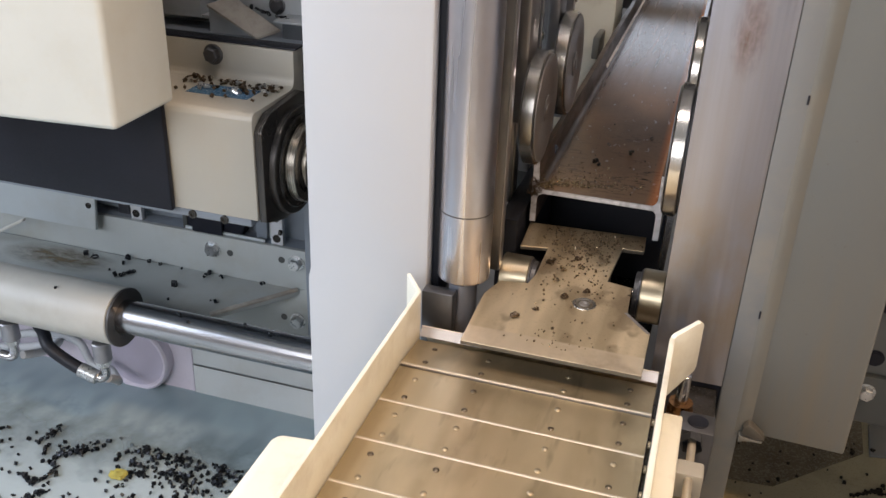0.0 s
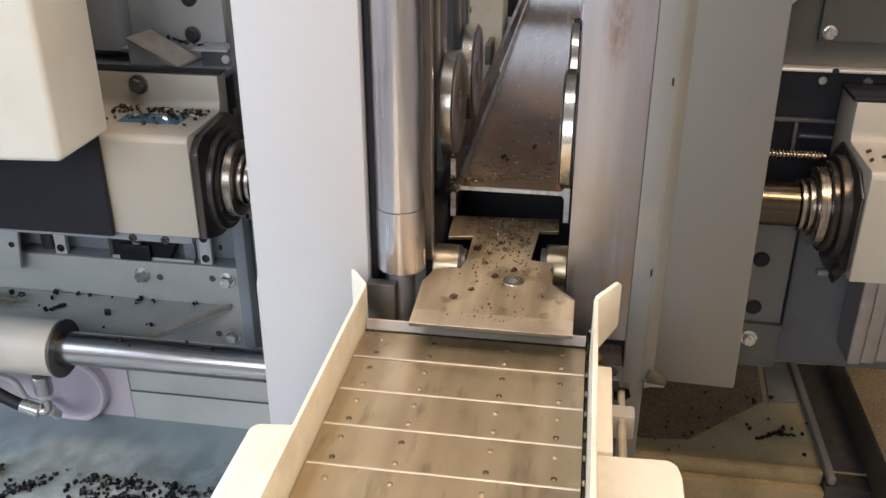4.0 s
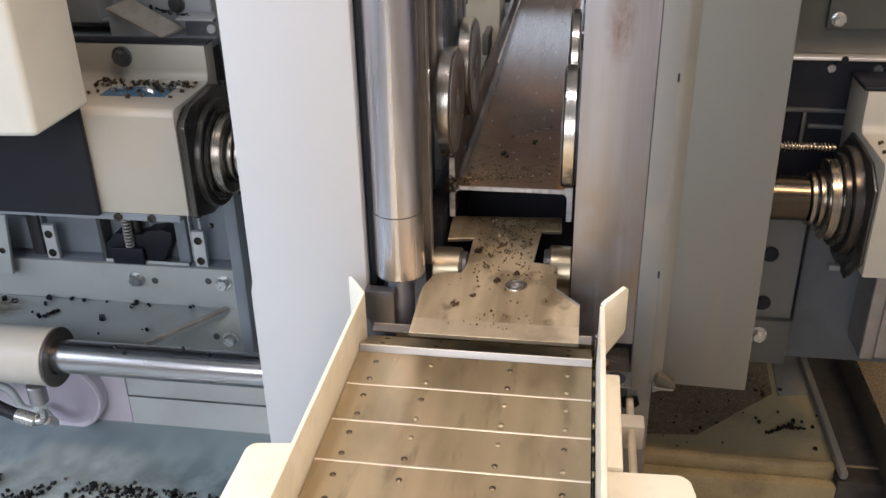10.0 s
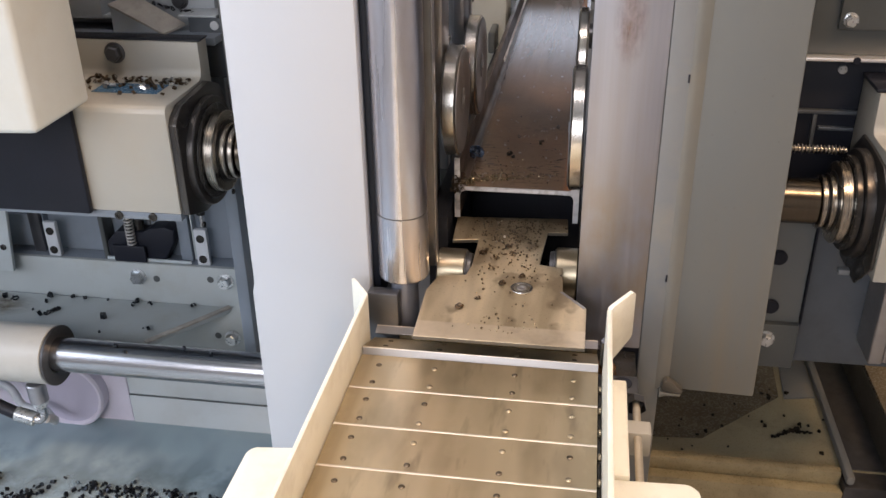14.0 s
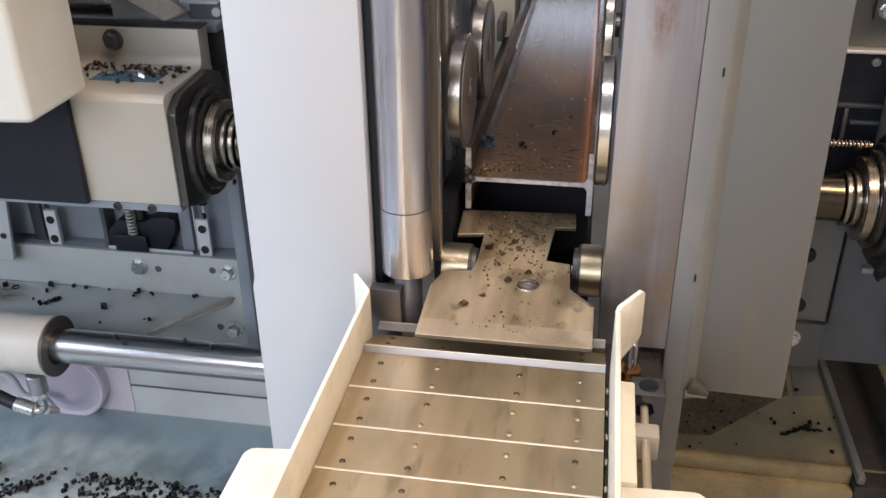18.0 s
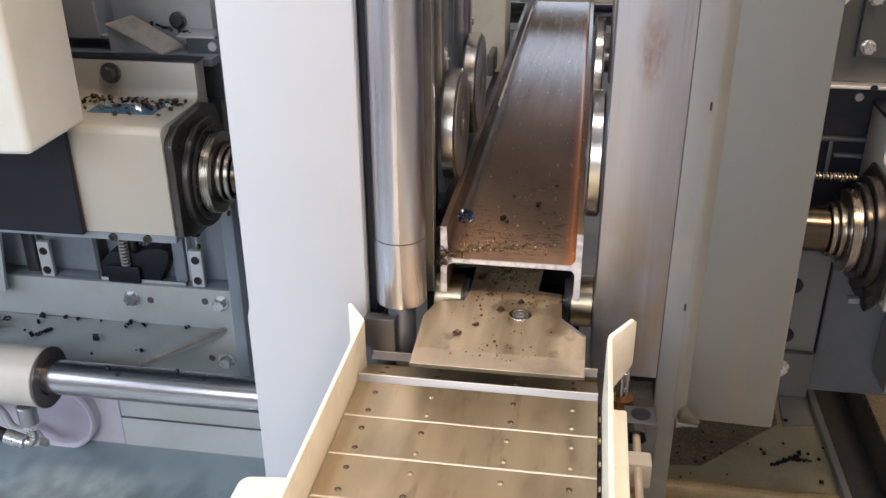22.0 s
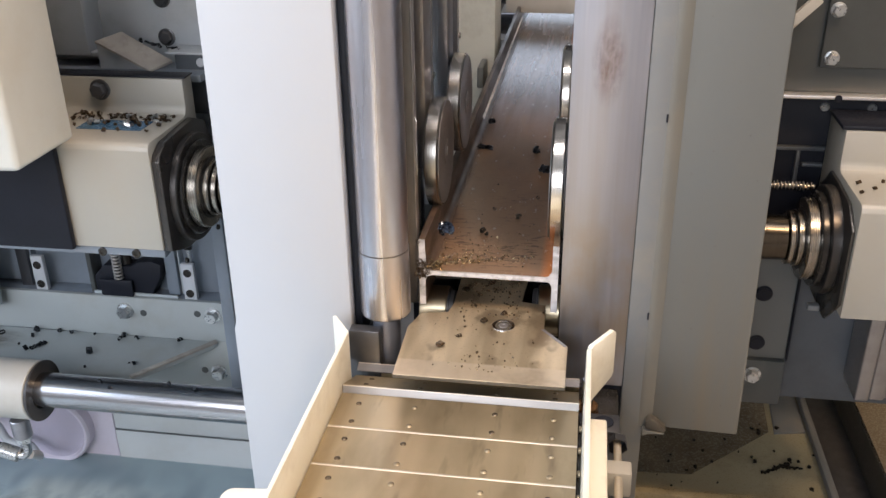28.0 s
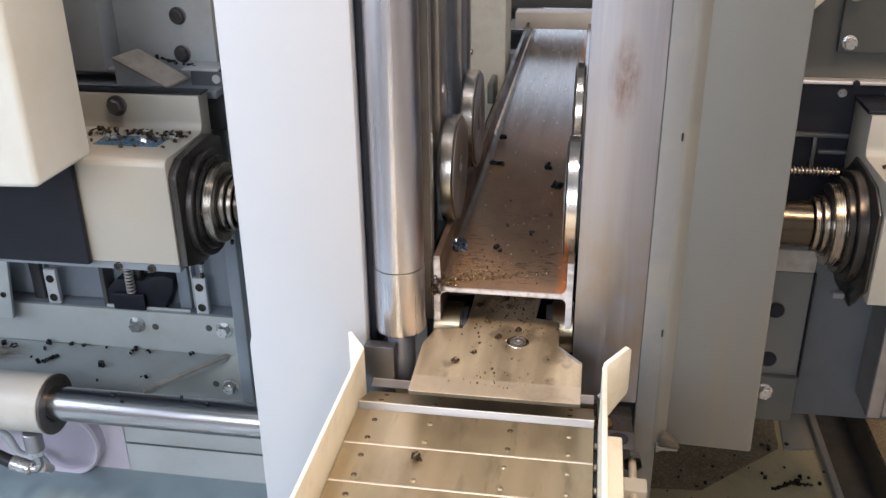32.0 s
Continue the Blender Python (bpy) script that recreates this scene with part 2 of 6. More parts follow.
CHIP_GOLD = mat("steel_chip_gold", (0.38, 0.29, 0.17), 0.25, metal=0.9, vary=0.3, scale=60)
CHIP_BLUE = mat("steel_chip_blued", (0.10, 0.13, 0.18), 0.25, metal=0.9, vary=0.4, scale=60)
LABEL_BLUE = mat("blue_label_film", (0.055, 0.14, 0.24), 0.25, vary=0.2, scale=30)
YELLOW = mat("yellow_rag", (0.36, 0.315, 0.07), 0.7, vary=0.3, scale=60)
COPPER = mat("copper_spring", (0.30, 0.15, 0.06), 0.3, metal=1.0)
FLOOR_MAT = mat("shop_floor_concrete", (0.31, 0.30, 0.285), 0.6, vary=0.12, scale=2, stain=(0.12, 0.115, 0.1), stain_scale=1.5, stain_amount=0.5)
WALL_MAT = mat("hall_wall_paint", (0.45, 0.45, 0.445), 0.7, vary=0.05, scale=1.2, stain=(0.4, 0.4, 0.38), stain_scale=0.8, stain_amount=0.3)
CEIL_MAT = mat("hall_ceiling_sheet", (0.42, 0.43, 0.44), 0.6, vary=0.06, scale=1.0)
GLOW = bpy.data.materials.new("lamp_diffuser")
GLOW.use_nodes = True
GLOW.node_tree.nodes["Principled BSDF"].inputs["Emission Color"].default_value = (1, 0.97, 0.92, 1)
GLOW.node_tree.nodes["Principled BSDF"].inputs["Emission Strength"].default_value = 6.0


def node(nt, kind, **values):
    n = nt.nodes.new("ShaderNode" + kind)
    for k, v in values.items():
        n.inputs[k.replace("_", " ")].default_value = v
    return n


def remap(nt, value, a, b, c, d):
    n = node(nt, "MapRange", From_Min=a, From_Max=b, To_Min=c, To_Max=d)
    nt.links.new(value, n.inputs["Value"])
    return n.outputs[0]


def mixed(nt, factor, first, second):
    """Blends two colours (a colour or a socket each) by a socket."""
    n = nt.nodes.new("ShaderNodeMix")
    n.data_type = "RGBA"
    nt.links.new(factor, n.inputs["Factor"])
    for key, c in (("A", first), ("B", second)):
        if isinstance(c, tuple):
            n.inputs[key].default_value = (*c, 1)
        else:
            nt.links.new(c, n.inputs[key])
    return n.outputs["Result"]


def noise_of(nt, vector, sx, sy, sz, detail=4.0, rough=0.6):
    mp = node(nt, "Mapping", Scale=(sx, sy, sz))
    nt.links.new(vector, mp.inputs[0])
    n = node(nt, "TexNoise", Scale=1.0, Detail=detail, Roughness=rough)
    nt.links.new(mp.outputs[0], n.inputs["Vector"])
    return n.outputs["Fac"]


def product(nt, a, b):
    n = nt.nodes.new("ShaderNodeMath")
    n.operation = "MULTIPLY"
    nt.links.new(a, n.inputs[0])
    nt.links.new(b, n.inputs[1])
    return n.outputs[0]


def plate_steel():
    """Oily plate: bands of dirt along the line of travel, fine grit that thickens to the back, a darker tone there, and
    a clean worn band along the front.
    """
    m = bpy.data.materials.new("worn_plate_steel")
    m.use_nodes = True
    nt = m.node_tree
    b = nt.nodes["Principled BSDF"]
    co = nt.nodes.new("ShaderNodeTexCoord").outputs["Object"]
    sep = nt.nodes.new("ShaderNodeSeparateXYZ")
    nt.links.new(co, sep.inputs[0])
    y = sep.outputs["Y"]
    bands = remap(nt, noise_of(nt, co, 22, 4.0, 1, 2.0, 0.5), 0.38, 0.64, 0.0, 1.0)
    out = mixed(nt, bands, (0.73, 0.595, 0.405), (0.43, 0.34, 0.22))
    blot = remap(nt, noise_of(nt, co, 17, 13, 1, 3.0, 0.5), 0.53, 0.59, 0.0, 0.6)
    out = mixed(nt, blot, out, (0.26, 0.195, 0.125))
    back = remap(nt, y, -0.10, 0.17, 0.22, 1.0)
    grit = product(nt, remap(nt, noise_of(nt, co, 260, 190, 1, 4.0, 0.75), 0.56, 0.68, 0.0, 0.9), back)
    out = mixed(nt, grit, out, (0.07, 0.048, 0.026))
    fleck = remap(nt, noise_of(nt, co, 600, 520, 1, 2.0, 0.6), 0.70, 0.76, 0.0, 0.8)
    out = mixed(nt, fleck, out, (0.62, 0.50, 0.33))
    rear_dark = remap(nt, y, 0.06, 0.20, 0.0, 0.6)
    out = mixed(nt, rear_dark, out, (0.13, 0.092, 0.05))
    band = product(nt, remap(nt, y, -0.158, -0.162, 0.0, 1.0), remap(nt, noise_of(nt, co, 60, 60, 1), 0.3, 0.6, 0.95, 0.55))
    out = mixed(nt, band, out, (0.66, 0.55, 0.41))
    nt.links.new(out, b.inputs["Base Color"])
    nt.links.new(remap(nt, blot, 0.0, 0.7, 0.40, 0.26), b.inputs["Roughness"])
    b.inputs["Metallic"].default_value = 0.7
    bp = node(nt, "Bump", Strength=0.25, Distance=0.0006)
    nt.links.new(grit, bp.inputs["Height"])
    nt.links.new(bp.outputs[0], b.inputs["Normal"])
    return m


def rolled_rust():
    """Rusty mill scale: brown on the web, greyer further along, nearly black along one flange, with pale scuffs."""
    m = bpy.data.materials.new("mill_scale_rust")
    m.use_nodes = True
    nt = m.node_tree
    b = nt.nodes["Principled BSDF"]
    co = nt.nodes.new("ShaderNodeTexCoord").outputs["Object"]
    sep = nt.nodes.new("ShaderNodeSeparateXYZ")
    nt.links.new(co, sep.inputs[0])
    big = remap(nt, noise_of(nt, co, 9, 4, 9, 4.0, 0.6), 0.35, 0.65, 0.0, 1.0)
    out = mixed(nt, big, (0.205, 0.125, 0.077), (0.145, 0.091, 0.059))
    bare = remap(nt, sep.outputs["Y"], 0.55, 1.05, 0.0, 0.85)
    scale = mixed(nt, remap(nt, noise_of(nt, co, 40, 2.2, 40, 3.0, 0.55), 0.40, 0.62, 0.0, 1.0), (0.18, 0.16, 0.168), (0.055, 0.045, 0.049))
    out = mixed(nt, bare, out, scale)
    spots = remap(nt, noise_of(nt, co, 70, 26, 70, 4.0, 0.7), 0.56, 0.72, 0.0, 0.75)
    out = mixed(nt, spots, out, (0.075, 0.042, 0.026))
    dashes = product(nt, remap(nt, noise_of(nt, co, 48, 150, 48, 3.0, 0.6), 0.53, 0.62, 0.0, 0.85), product(nt, remap(nt, sep.outputs["Y"], 0.15, 0.42, 1.0, 0.15), remap(nt, noise_of(nt, co, 11, 16, 11, 2.0, 0.5), 0.42, 0.6, 0.0, 1.0)))
    out = mixed(nt, dashes, out, (0.055, 0.036, 0.026))
    dust = product(nt, remap(nt, noise_of(nt, co, 520, 520, 520, 2.0, 0.6), 0.58, 0.68, 0.0, 0.9), product(nt, remap(nt, sep.outputs["Y"], 0.03, 0.16, 1.0, 0.0), remap(nt, noise_of(nt, co, 22, 22, 22, 3.0, 0.6), 0.42, 0.62, 0.0, 1.0)))
    out = mixed(nt, dust, out, (0.46, 0.34, 0.18))
    pale = remap(nt, noise_of(nt, co, 22, 5, 22, 3.0, 0.6), 0.56, 0.70, 0.0, 0.5)
    out = mixed(nt, pale, out, (0.20, 0.125, 0.075))
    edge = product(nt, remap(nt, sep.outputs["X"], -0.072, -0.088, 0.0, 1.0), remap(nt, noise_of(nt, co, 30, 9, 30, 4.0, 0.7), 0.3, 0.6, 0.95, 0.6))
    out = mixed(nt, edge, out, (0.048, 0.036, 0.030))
    root = product(nt, remap(nt, sep.outputs["X"], 0.074, 0.089, 0.0, 1.0), remap(nt, sep.outputs["X"], 0.0925, 0.0945, 1.0, 0.0))
    root = product(nt, root, remap(nt, noise_of(nt, co, 14, 3, 14, 4.0, 0.65), 0.32, 0.62, 0.55, 1.0))
    out = mixed(nt, root, out, (0.56, 0.165, 0.038))
    nt.links.new(out, b.inputs["Base Color"])
    gloss = nt.nodes.new("ShaderNodeMath")
    gloss.operation = "MAXIMUM"
    nt.links.new(remap(nt, spots, 0.0, 0.75, 0.20, 0.34), gloss.inputs[0])
    nt.links.new(remap(nt, edge, 0.3, 0.9, 0.2, 0.5), gloss.inputs[1])
    nt.links.new(gloss.outputs[0], b.inputs["Roughness"])
    b.inputs["Specular IOR Level"].default_value = 0.4
    return m


def brushed_plate():
    """Steel rubbed bright up and down by the beams: fine streaks, warm bands, the conveyor's tan reflection painted low
    down.
    """
    m = bpy.data.materials.new("brushed_wear_steel")
    m.use_nodes = True
    nt = m.node_tree
    b = nt.nodes["Principled BSDF"]
    co = nt.nodes.new("ShaderNodeTexCoord").outputs["Object"]
    sep = nt.nodes.new("ShaderNodeSeparateXYZ")
    nt.links.new(co, sep.inputs[0])
    z = sep.outputs["Z"]
    fine = noise_of(nt, co, 320, 320, 5, 3.0, 0.6)
    out = mixed(nt, remap(nt, fine, 0.35, 0.65, 0.0, 1.0), (0.385, 0.405, 0.47), (0.42, 0.437, 0.50))
    wide = remap(nt, noise_of(nt, co, 42, 42, 1.6, 3.0, 0.6), 0.45, 0.66, 0.0, 0.45)
    out = mixed(nt, wide, out, (0.35, 0.325, 0.325))
    bright = remap(nt, noise_of(nt, co, 55, 55, 3.0, 2.0, 0.5), 0.58, 0.70, 0.0, 0.35)
    out = mixed(nt, bright, out, (0.56, 0.56, 0.60))
    # tan reflection of the conveyor, painted over the lower part
    film = product(nt, remap(nt, noise_of(nt, co, 16, 16, 9, 4.0, 0.6), 0.38, 0.62, 0.0, 0.75), product(nt, remap(nt, z, 1.12, 1.0, 0.0, 1.0), remap(nt, z, 0.80, 0.90, 0.5, 1.0)))
    out = mixed(nt, film, out, (0.40, 0.335, 0.25))
    nt.links.new(out, b.inputs["Base Color"])
    nt.links.new(remap(nt, fine, 0.3, 0.7, 0.40, 0.56), b.inputs["Roughness"])
    b.inputs["Metallic"].default_value = 1.0
    return m


def panel_paint():
    """Grey paint that turns browner in soft runs over its lower part."""
    m = bpy.data.materials.new("browned_grey_paint")
    m.use_nodes = True
    nt = m.node_tree
    b = nt.nodes["Principled BSDF"]
    co = nt.nodes.new("ShaderNodeTexCoord").outputs["Object"]
    sep = nt.nodes.new("ShaderNodeSeparateXYZ")
    nt.links.new(co, sep.inputs[0])
    out = mixed(nt, remap(nt, noise_of(nt, co, 5, 5, 2.5, 4.0, 0.55), 0.35, 0.65, 0.0, 1.0), (0.126, 0.136, 0.134), (0.140, 0.145, 0.136))
    runs = product(nt, remap(nt, noise_of(nt, co, 26, 26, 2.2, 4.0, 0.6), 0.34, 0.66, 0.2, 1.0), remap(nt, sep.outputs["Z"], 1.12, 0.78, 0.0, 0.75))
    out = mixed(nt, runs, out, (0.170, 0.140, 0.095))
    specks = remap(nt, noise_of(nt, co, 160, 160, 160, 2.0, 0.5), 0.70, 0.76, 0.0, 0.5)
    out = mixed(nt, specks, out, (0.09, 0.08, 0.06))
    nt.links.new(out, b.inputs["Base Color"])
    nt.links.new(remap(nt, runs, 0.0, 0.7, 0.42, 0.32), b.inputs["Roughness"])
    return m


def slat_steel():
    """Conveyor slats: dirt rubbed in along the travel, differing from slat to slat."""
    m = bpy.data.materials.new("slat_steel")
    m.use_nodes = True
    nt = m.node_tree
    b = nt.nodes["Principled BSDF"]
    co = nt.nodes.new("ShaderNodeTexCoord").outputs["Object"]
    info = nt.nodes.new("ShaderNodeObjectInfo")
    off = nt.nodes.new("ShaderNodeVectorMath")
    off.operation = "MULTIPLY_ADD"
    nt.links.new(info.outputs["Random"], off.inputs[0])
    off.inputs[1].default_value = (0.6, 7.0, 0.0)
    nt.links.new(co, off.inputs[2])
    own = off.outputs[0]
    wide = remap(nt, noise_of(nt, co, 13, 0.5, 1, 2.0, 0.5), 0.42, 0.60, 0.0, 0.8)
    out = mixed(nt, wide, (0.60, 0.48, 0.308), (0.39, 0.303, 0.183))
    rub = remap(nt, noise_of(nt, own, 18, 7, 1, 3.0, 0.5), 0.50, 0.68, 0.0, 0.5)
    out = mixed(nt, rub, out, (0.31, 0.245, 0.15))
    pale = remap(nt, noise_of(nt, own, 16, 9, 1, 4.0, 0.6), 0.52, 0.70, 0.0, 0.4)
    out = mixed(nt, pale, out, (0.65, 0.525, 0.335))
    smear = remap(nt, noise_of(nt, own, 40, 9, 1, 3.0, 0.55), 0.58, 0.72, 0.0, 0.5)
    out = mixed(nt, smear, out, (0.19, 0.15, 0.10))
    nt.links.new(out, b.inputs["Base Color"])
    nt.links.new(remap(nt, rub, 0.0, 0.5, 0.38, 0.28), b.inputs["Roughness"])
    b.inputs["Metallic"].default_value = 0.8
    return m


def faded_mark(name, colour, sx, sy, sz, rough, metal, strength):
    """A stain that thins out to nothing at its rim, with the half-widths given."""
    m = bpy.data.materials.new(name)
    m.use_nodes = True
    nt = m.node_tree
    b = nt.nodes["Principled BSDF"]
    co = nt.nodes.new("ShaderNodeTexCoord").outputs["Object"]
    sc = node(nt, "Mapping", Scale=(1 / sx, 1 / sy, 1 / sz))
    nt.links.new(co, sc.inputs[0])
    ln = nt.nodes.new("ShaderNodeVectorMath")
    ln.operation = "LENGTH"
    nt.links.new(sc.outputs[0], ln.inputs[0])
    fade = product(nt, remap(nt, ln.outputs["Value"], 1.0, 0.3, 0.0, strength), remap(nt, noise_of(nt, co, 2.7 / sx, 2.7 / sy, 2.7 / sz, 5.0, 0.7), 0.35, 0.65, 0.15, 1.0))
    nt.links.new(fade, b.inputs["Alpha"])
    b.inputs["Base Color"].default_value = (*colour, 1)
    b.inputs["Roughness"].default_value = rough
    b.inputs["Metallic"].default_value = metal
    return m


def coolant():
    """Milky coolant with dark sludge and sunk chips showing through as soft blotches, thinning out at its near edge."""
    m = bpy.data.materials.new("milky_coolant")
    m.use_nodes = True
    nt = m.node_tree
    b = nt.nodes["Principled BSDF"]
    co = nt.nodes.new("ShaderNodeTexCoord").outputs["Object"]
    sep = nt.nodes.new("ShaderNodeSeparateXYZ")
    nt.links.new(co, sep.inputs[0])
    y = sep.outputs["Y"]
    near = remap(nt, y, 0.10, -0.08, 0.0, 1.0)
    blots = product(nt, remap(nt, noise_of(nt, co, 15, 8, 1, 1.0, 0.5), 0.44, 0.66, 0.0, 0.9), near)
    wide = remap(nt, noise_of(nt, co, 5, 6, 1, 2.0, 0.5), 0.40, 0.65, 0.0, 0.6)
    out = mixed(nt, wide, (0.325, 0.415, 0.445), (0.25, 0.325, 0.35))
    out = mixed(nt, blots, out, (0.15, 0.20, 0.22))
    nt.links.new(out, b.inputs["Base Color"])
    edge = nt.nodes.new("ShaderNodeMath")
    edge.operation = "ADD"
    nt.links.new(y, edge.inputs[0])
    nt.links.new(remap(nt, noise_of(nt, co, 14, 14, 1, 3.0, 0.6), 0.3, 0.7, -0.05, 0.05), edge.inputs[1])
    nt.links.new(remap(nt, edge.outputs[0], -0.22, -0.03, 0.0, 0.95), b.inputs["Alpha"])
    b.inputs["Roughness"].default_value = 0.16
    return m


COOLANT = coolant()
PLATE_STEEL, SLAT_STEEL, RUST = plate_steel(), slat_steel(), rolled_rust()
WEAR_STEEL, PANEL_GREY = brushed_plate(), panel_paint()
RUST_MARK = faded_mark("faded_rust_mark", (0.30, 0.20, 0.17), 0.024, 1.0, 0.065, 0.45, 0.4, 0.6)
GREASE = faded_mark("brown_grease", (0.13, 0.095, 0.045), 0.16, 0.060, 1.0, 0.3, 0.0, 0.95)


# ---- mesh helpers ----
def thing(name, base, label, category, group="", kind=""):
    ob = new(name)
    ob.location = base
    ob.empty_display_size = 0.05
    return tagged(ob, label, category, group, kind)


def world_base(ob):
    v = Vector((0, 0, 0))
    while ob:
        v, ob = v + ob.location, ob.parent
    return v


def part(name, bm, material, parent=None, label="", smooth=True):
    """Links a bmesh, made in world coordinates, as ONE mesh object under a thing or a part."""
    me = bpy.data.meshes.new(name)
    if parent is not None:
        bmesh.ops.translate(bm, verts=bm.verts, vec=-world_base(parent))
    bm.normal_update()
    bm.to_mesh(me)
    bm.free()
    me.materials.append(material)
    if smooth:
        me.shade_smooth()
        me.set_sharp_from_angle(angle=radians(26))
    ob = new(name, me)
    ob.parent = parent
    return tagged(ob, label)


def box(x0, x1, y0, y1, z0, z1, bevel=0.0, seg=2, bm=None):
    own = bmesh.new()
    bmesh.ops.create_cube(own, size=1.0)
    for v in own.verts:
        v.co = Vector(((x0 + x1) / 2 + v.co.x * (x1 - x0), (y0 + y1) / 2 + v.co.y * (y1 - y0), (z0 + z1) / 2 + v.co.z * (z1 - z0)))
    if bevel:
        bmesh.ops.bevel(own, geom=own.edges[:], offset=bevel, segments=seg, affect="EDGES", profile=0.5)
    return joined(bm, own)


def joined(bm, own):
    if bm is None:
        return own
    me = bpy.data.meshes.new("tmp")
    own.to_mesh(me)
    own.free()
    bm.from_mesh(me)
    bpy.data.meshes.remove(me)
    return bm


def lathe(profile, p0, axis, seg=40, bm=None):
    """Turns (distance along, radius) rows round the axis from p0."""
    own = bmesh.new()
    a = Vector(axis).normalized()
    u = a.orthogonal().normalized()
    w = a.cross(u)
    rings = []
    for d, r in profile:
        c = Vector(p0) + a * d
        if r < 1e-5:
            rings.append([own.verts.new(c)])
        else:
            rings.append([own.verts.new(c + (u * math.cos(k * math.tau / seg) + w * math.sin(k * math.tau / seg)) * r) for k in range(seg)])
    for A, B in zip(rings, rings[1:]):
        for k in range(seg):
            j = (k + 1) % seg
            if len(A) == 1 and len(B) == 1:
                continue
            if len(A) == 1:
                own.faces.new((A[0], B[k], B[j]))
            elif len(B) == 1:
                own.faces.new((A[k], A[j], B[0]))
            else:
                own.faces.new((A[k], A[j], B[j], B[k]))
    bmesh.ops.recalc_face_normals(own, faces=own.faces[:])
    return joined(bm, own)


def rod(p0, p1, r, bevel=0.001, seg=32, bm=None):
    d = (Vector(p1) - Vector(p0)).length
    return lathe([(0, 0), (0, r - bevel), (bevel, r), (d - bevel, r), (d, r - bevel), (d, 0)], p0, Vector(p1) - Vector(p0), seg, bm)


def prism(poly, axis, a, b, bevel=0.0, bm=None, seg=2):
    """A polygon in the two other axes, drawn out along axis (0, 1, 2) from a to b."""
    own = bmesh.new()

    def at(p, h):
        q = list(p)
        q.insert(axis, h)
        return q
    lo = [own.verts.new(at(p, a)) for p in poly]
    hi = [own.verts.new(at(p, b)) for p in poly]
    n = len(poly)
    own.faces.new(lo)
    own.faces.new(hi[::-1])
    for k in range(n):
        own.faces.new((lo[k], hi[k], hi[(k + 1) % n], lo[(k + 1) % n]))
    bmesh.ops.recalc_face_normals(own, faces=own.faces[:])
    if bevel:
        bmesh.ops.bevel(own, geom=own.edges[:], offset=bevel, segments=seg, affect="EDGES", profile=0.5)
    return joined(bm, own)


def hex_bolt(at, axis, af, h, parent, material, washer=0.0, name="bolt", turn=0.0):
    """A hexagon head on a washer; at is the middle of the washer's back."""
    a = Vector(axis).normalized()
    own = bmesh.new()
    u = a.orthogonal().normalized()
    u.rotate(Matrix.Rotation(turn, 3, a).to_quaternion())
    w = a.cross(u)
    R = af / math.sqrt(3)
    base = Vector(at) + a * (0.003 if washer else 0.0)
    rows = [(0, R), (h * 0.8, R), (h, R * 0.84)]
    rings = [[own.verts.new(base + a * d + (u * math.cos(k * math.tau / 6) + w * math.sin(k * math.tau / 6)) * r) for k in range(6)] for d, r in rows]
    for A, B in zip(rings, rings[1:]):
        for k in range(6):
            own.faces.new((A[k], A[(k + 1) % 6], B[(k + 1) % 6], B[k]))
    own.faces.new(rings[-1])
    if washer:
        lathe([(0, 0), (0, washer), (0.0025, washer), (0.0031, washer * 0.9), (0.0031, 0)], at, a, 24, own)
    bmesh.ops.recalc_face_normals(own, faces=own.faces[:])
    return part(name, own, material, parent, smooth=False)


def cap_screw(at, axis, r, h, parent, name="cap_screw", material=None):
    bm = lathe([(0, 0), (0, r), (h * 0.85, r), (h, r * 0.88), (h, r * 0.52), (h * 0.45, r * 0.5), (h * 0.45, 0)], at, axis, 20)
    return part(name, bm, material or BLACK_OILY, parent)


def tube(points, r, bm=None, seg=14):
    """A round tube through points, smoothed."""
    pts = [Vector(p) for p in points]
    fine = []
    for k in range(len(pts) - 1):
        p0, p1, p2, p3 = pts[max(k - 1, 0)], pts[k], pts[k + 1], pts[min(k + 2, len(pts) - 1)]
        for s in range(8):
            t = s / 8
            fine.append(0.5 * ((2 * p1) + (p2 - p0) * t + (2 * p0 - 5 * p1 + 4 * p2 - p3) * t * t + (3 * p1 - p0 - 3 * p2 + p3) * t ** 3))
    fine.append(pts[-1])
    own = bmesh.new()
    rings = []
    side = (fine[1] - fine[0]).orthogonal().normalized()
    for k, p in enumerate(fine):
        d = (fine[min(k + 1, len(fine) - 1)] - fine[max(k - 1, 0)]).normalized()
        side = (side - d * side.dot(d)).normalized()
        w = d.cross(side)
        rings.append([own.verts.new(p + (side * math.cos(j * math.tau / seg) + w * math.sin(j * math.tau / seg)) * r) for j in range(seg)])
    for A, B in zip(rings, rings[1:]):
        for j in range(seg):
            own.faces.new((A[j], A[(j + 1) % seg], B[(j + 1) % seg], B[j]))
    own.faces.new(rings[0][::-1])
    own.faces.new(rings[-1])
    bmesh.ops.recalc_face_normals(own, faces=own.faces[:])
    return joined(bm, own)


rng = random.Random(7)


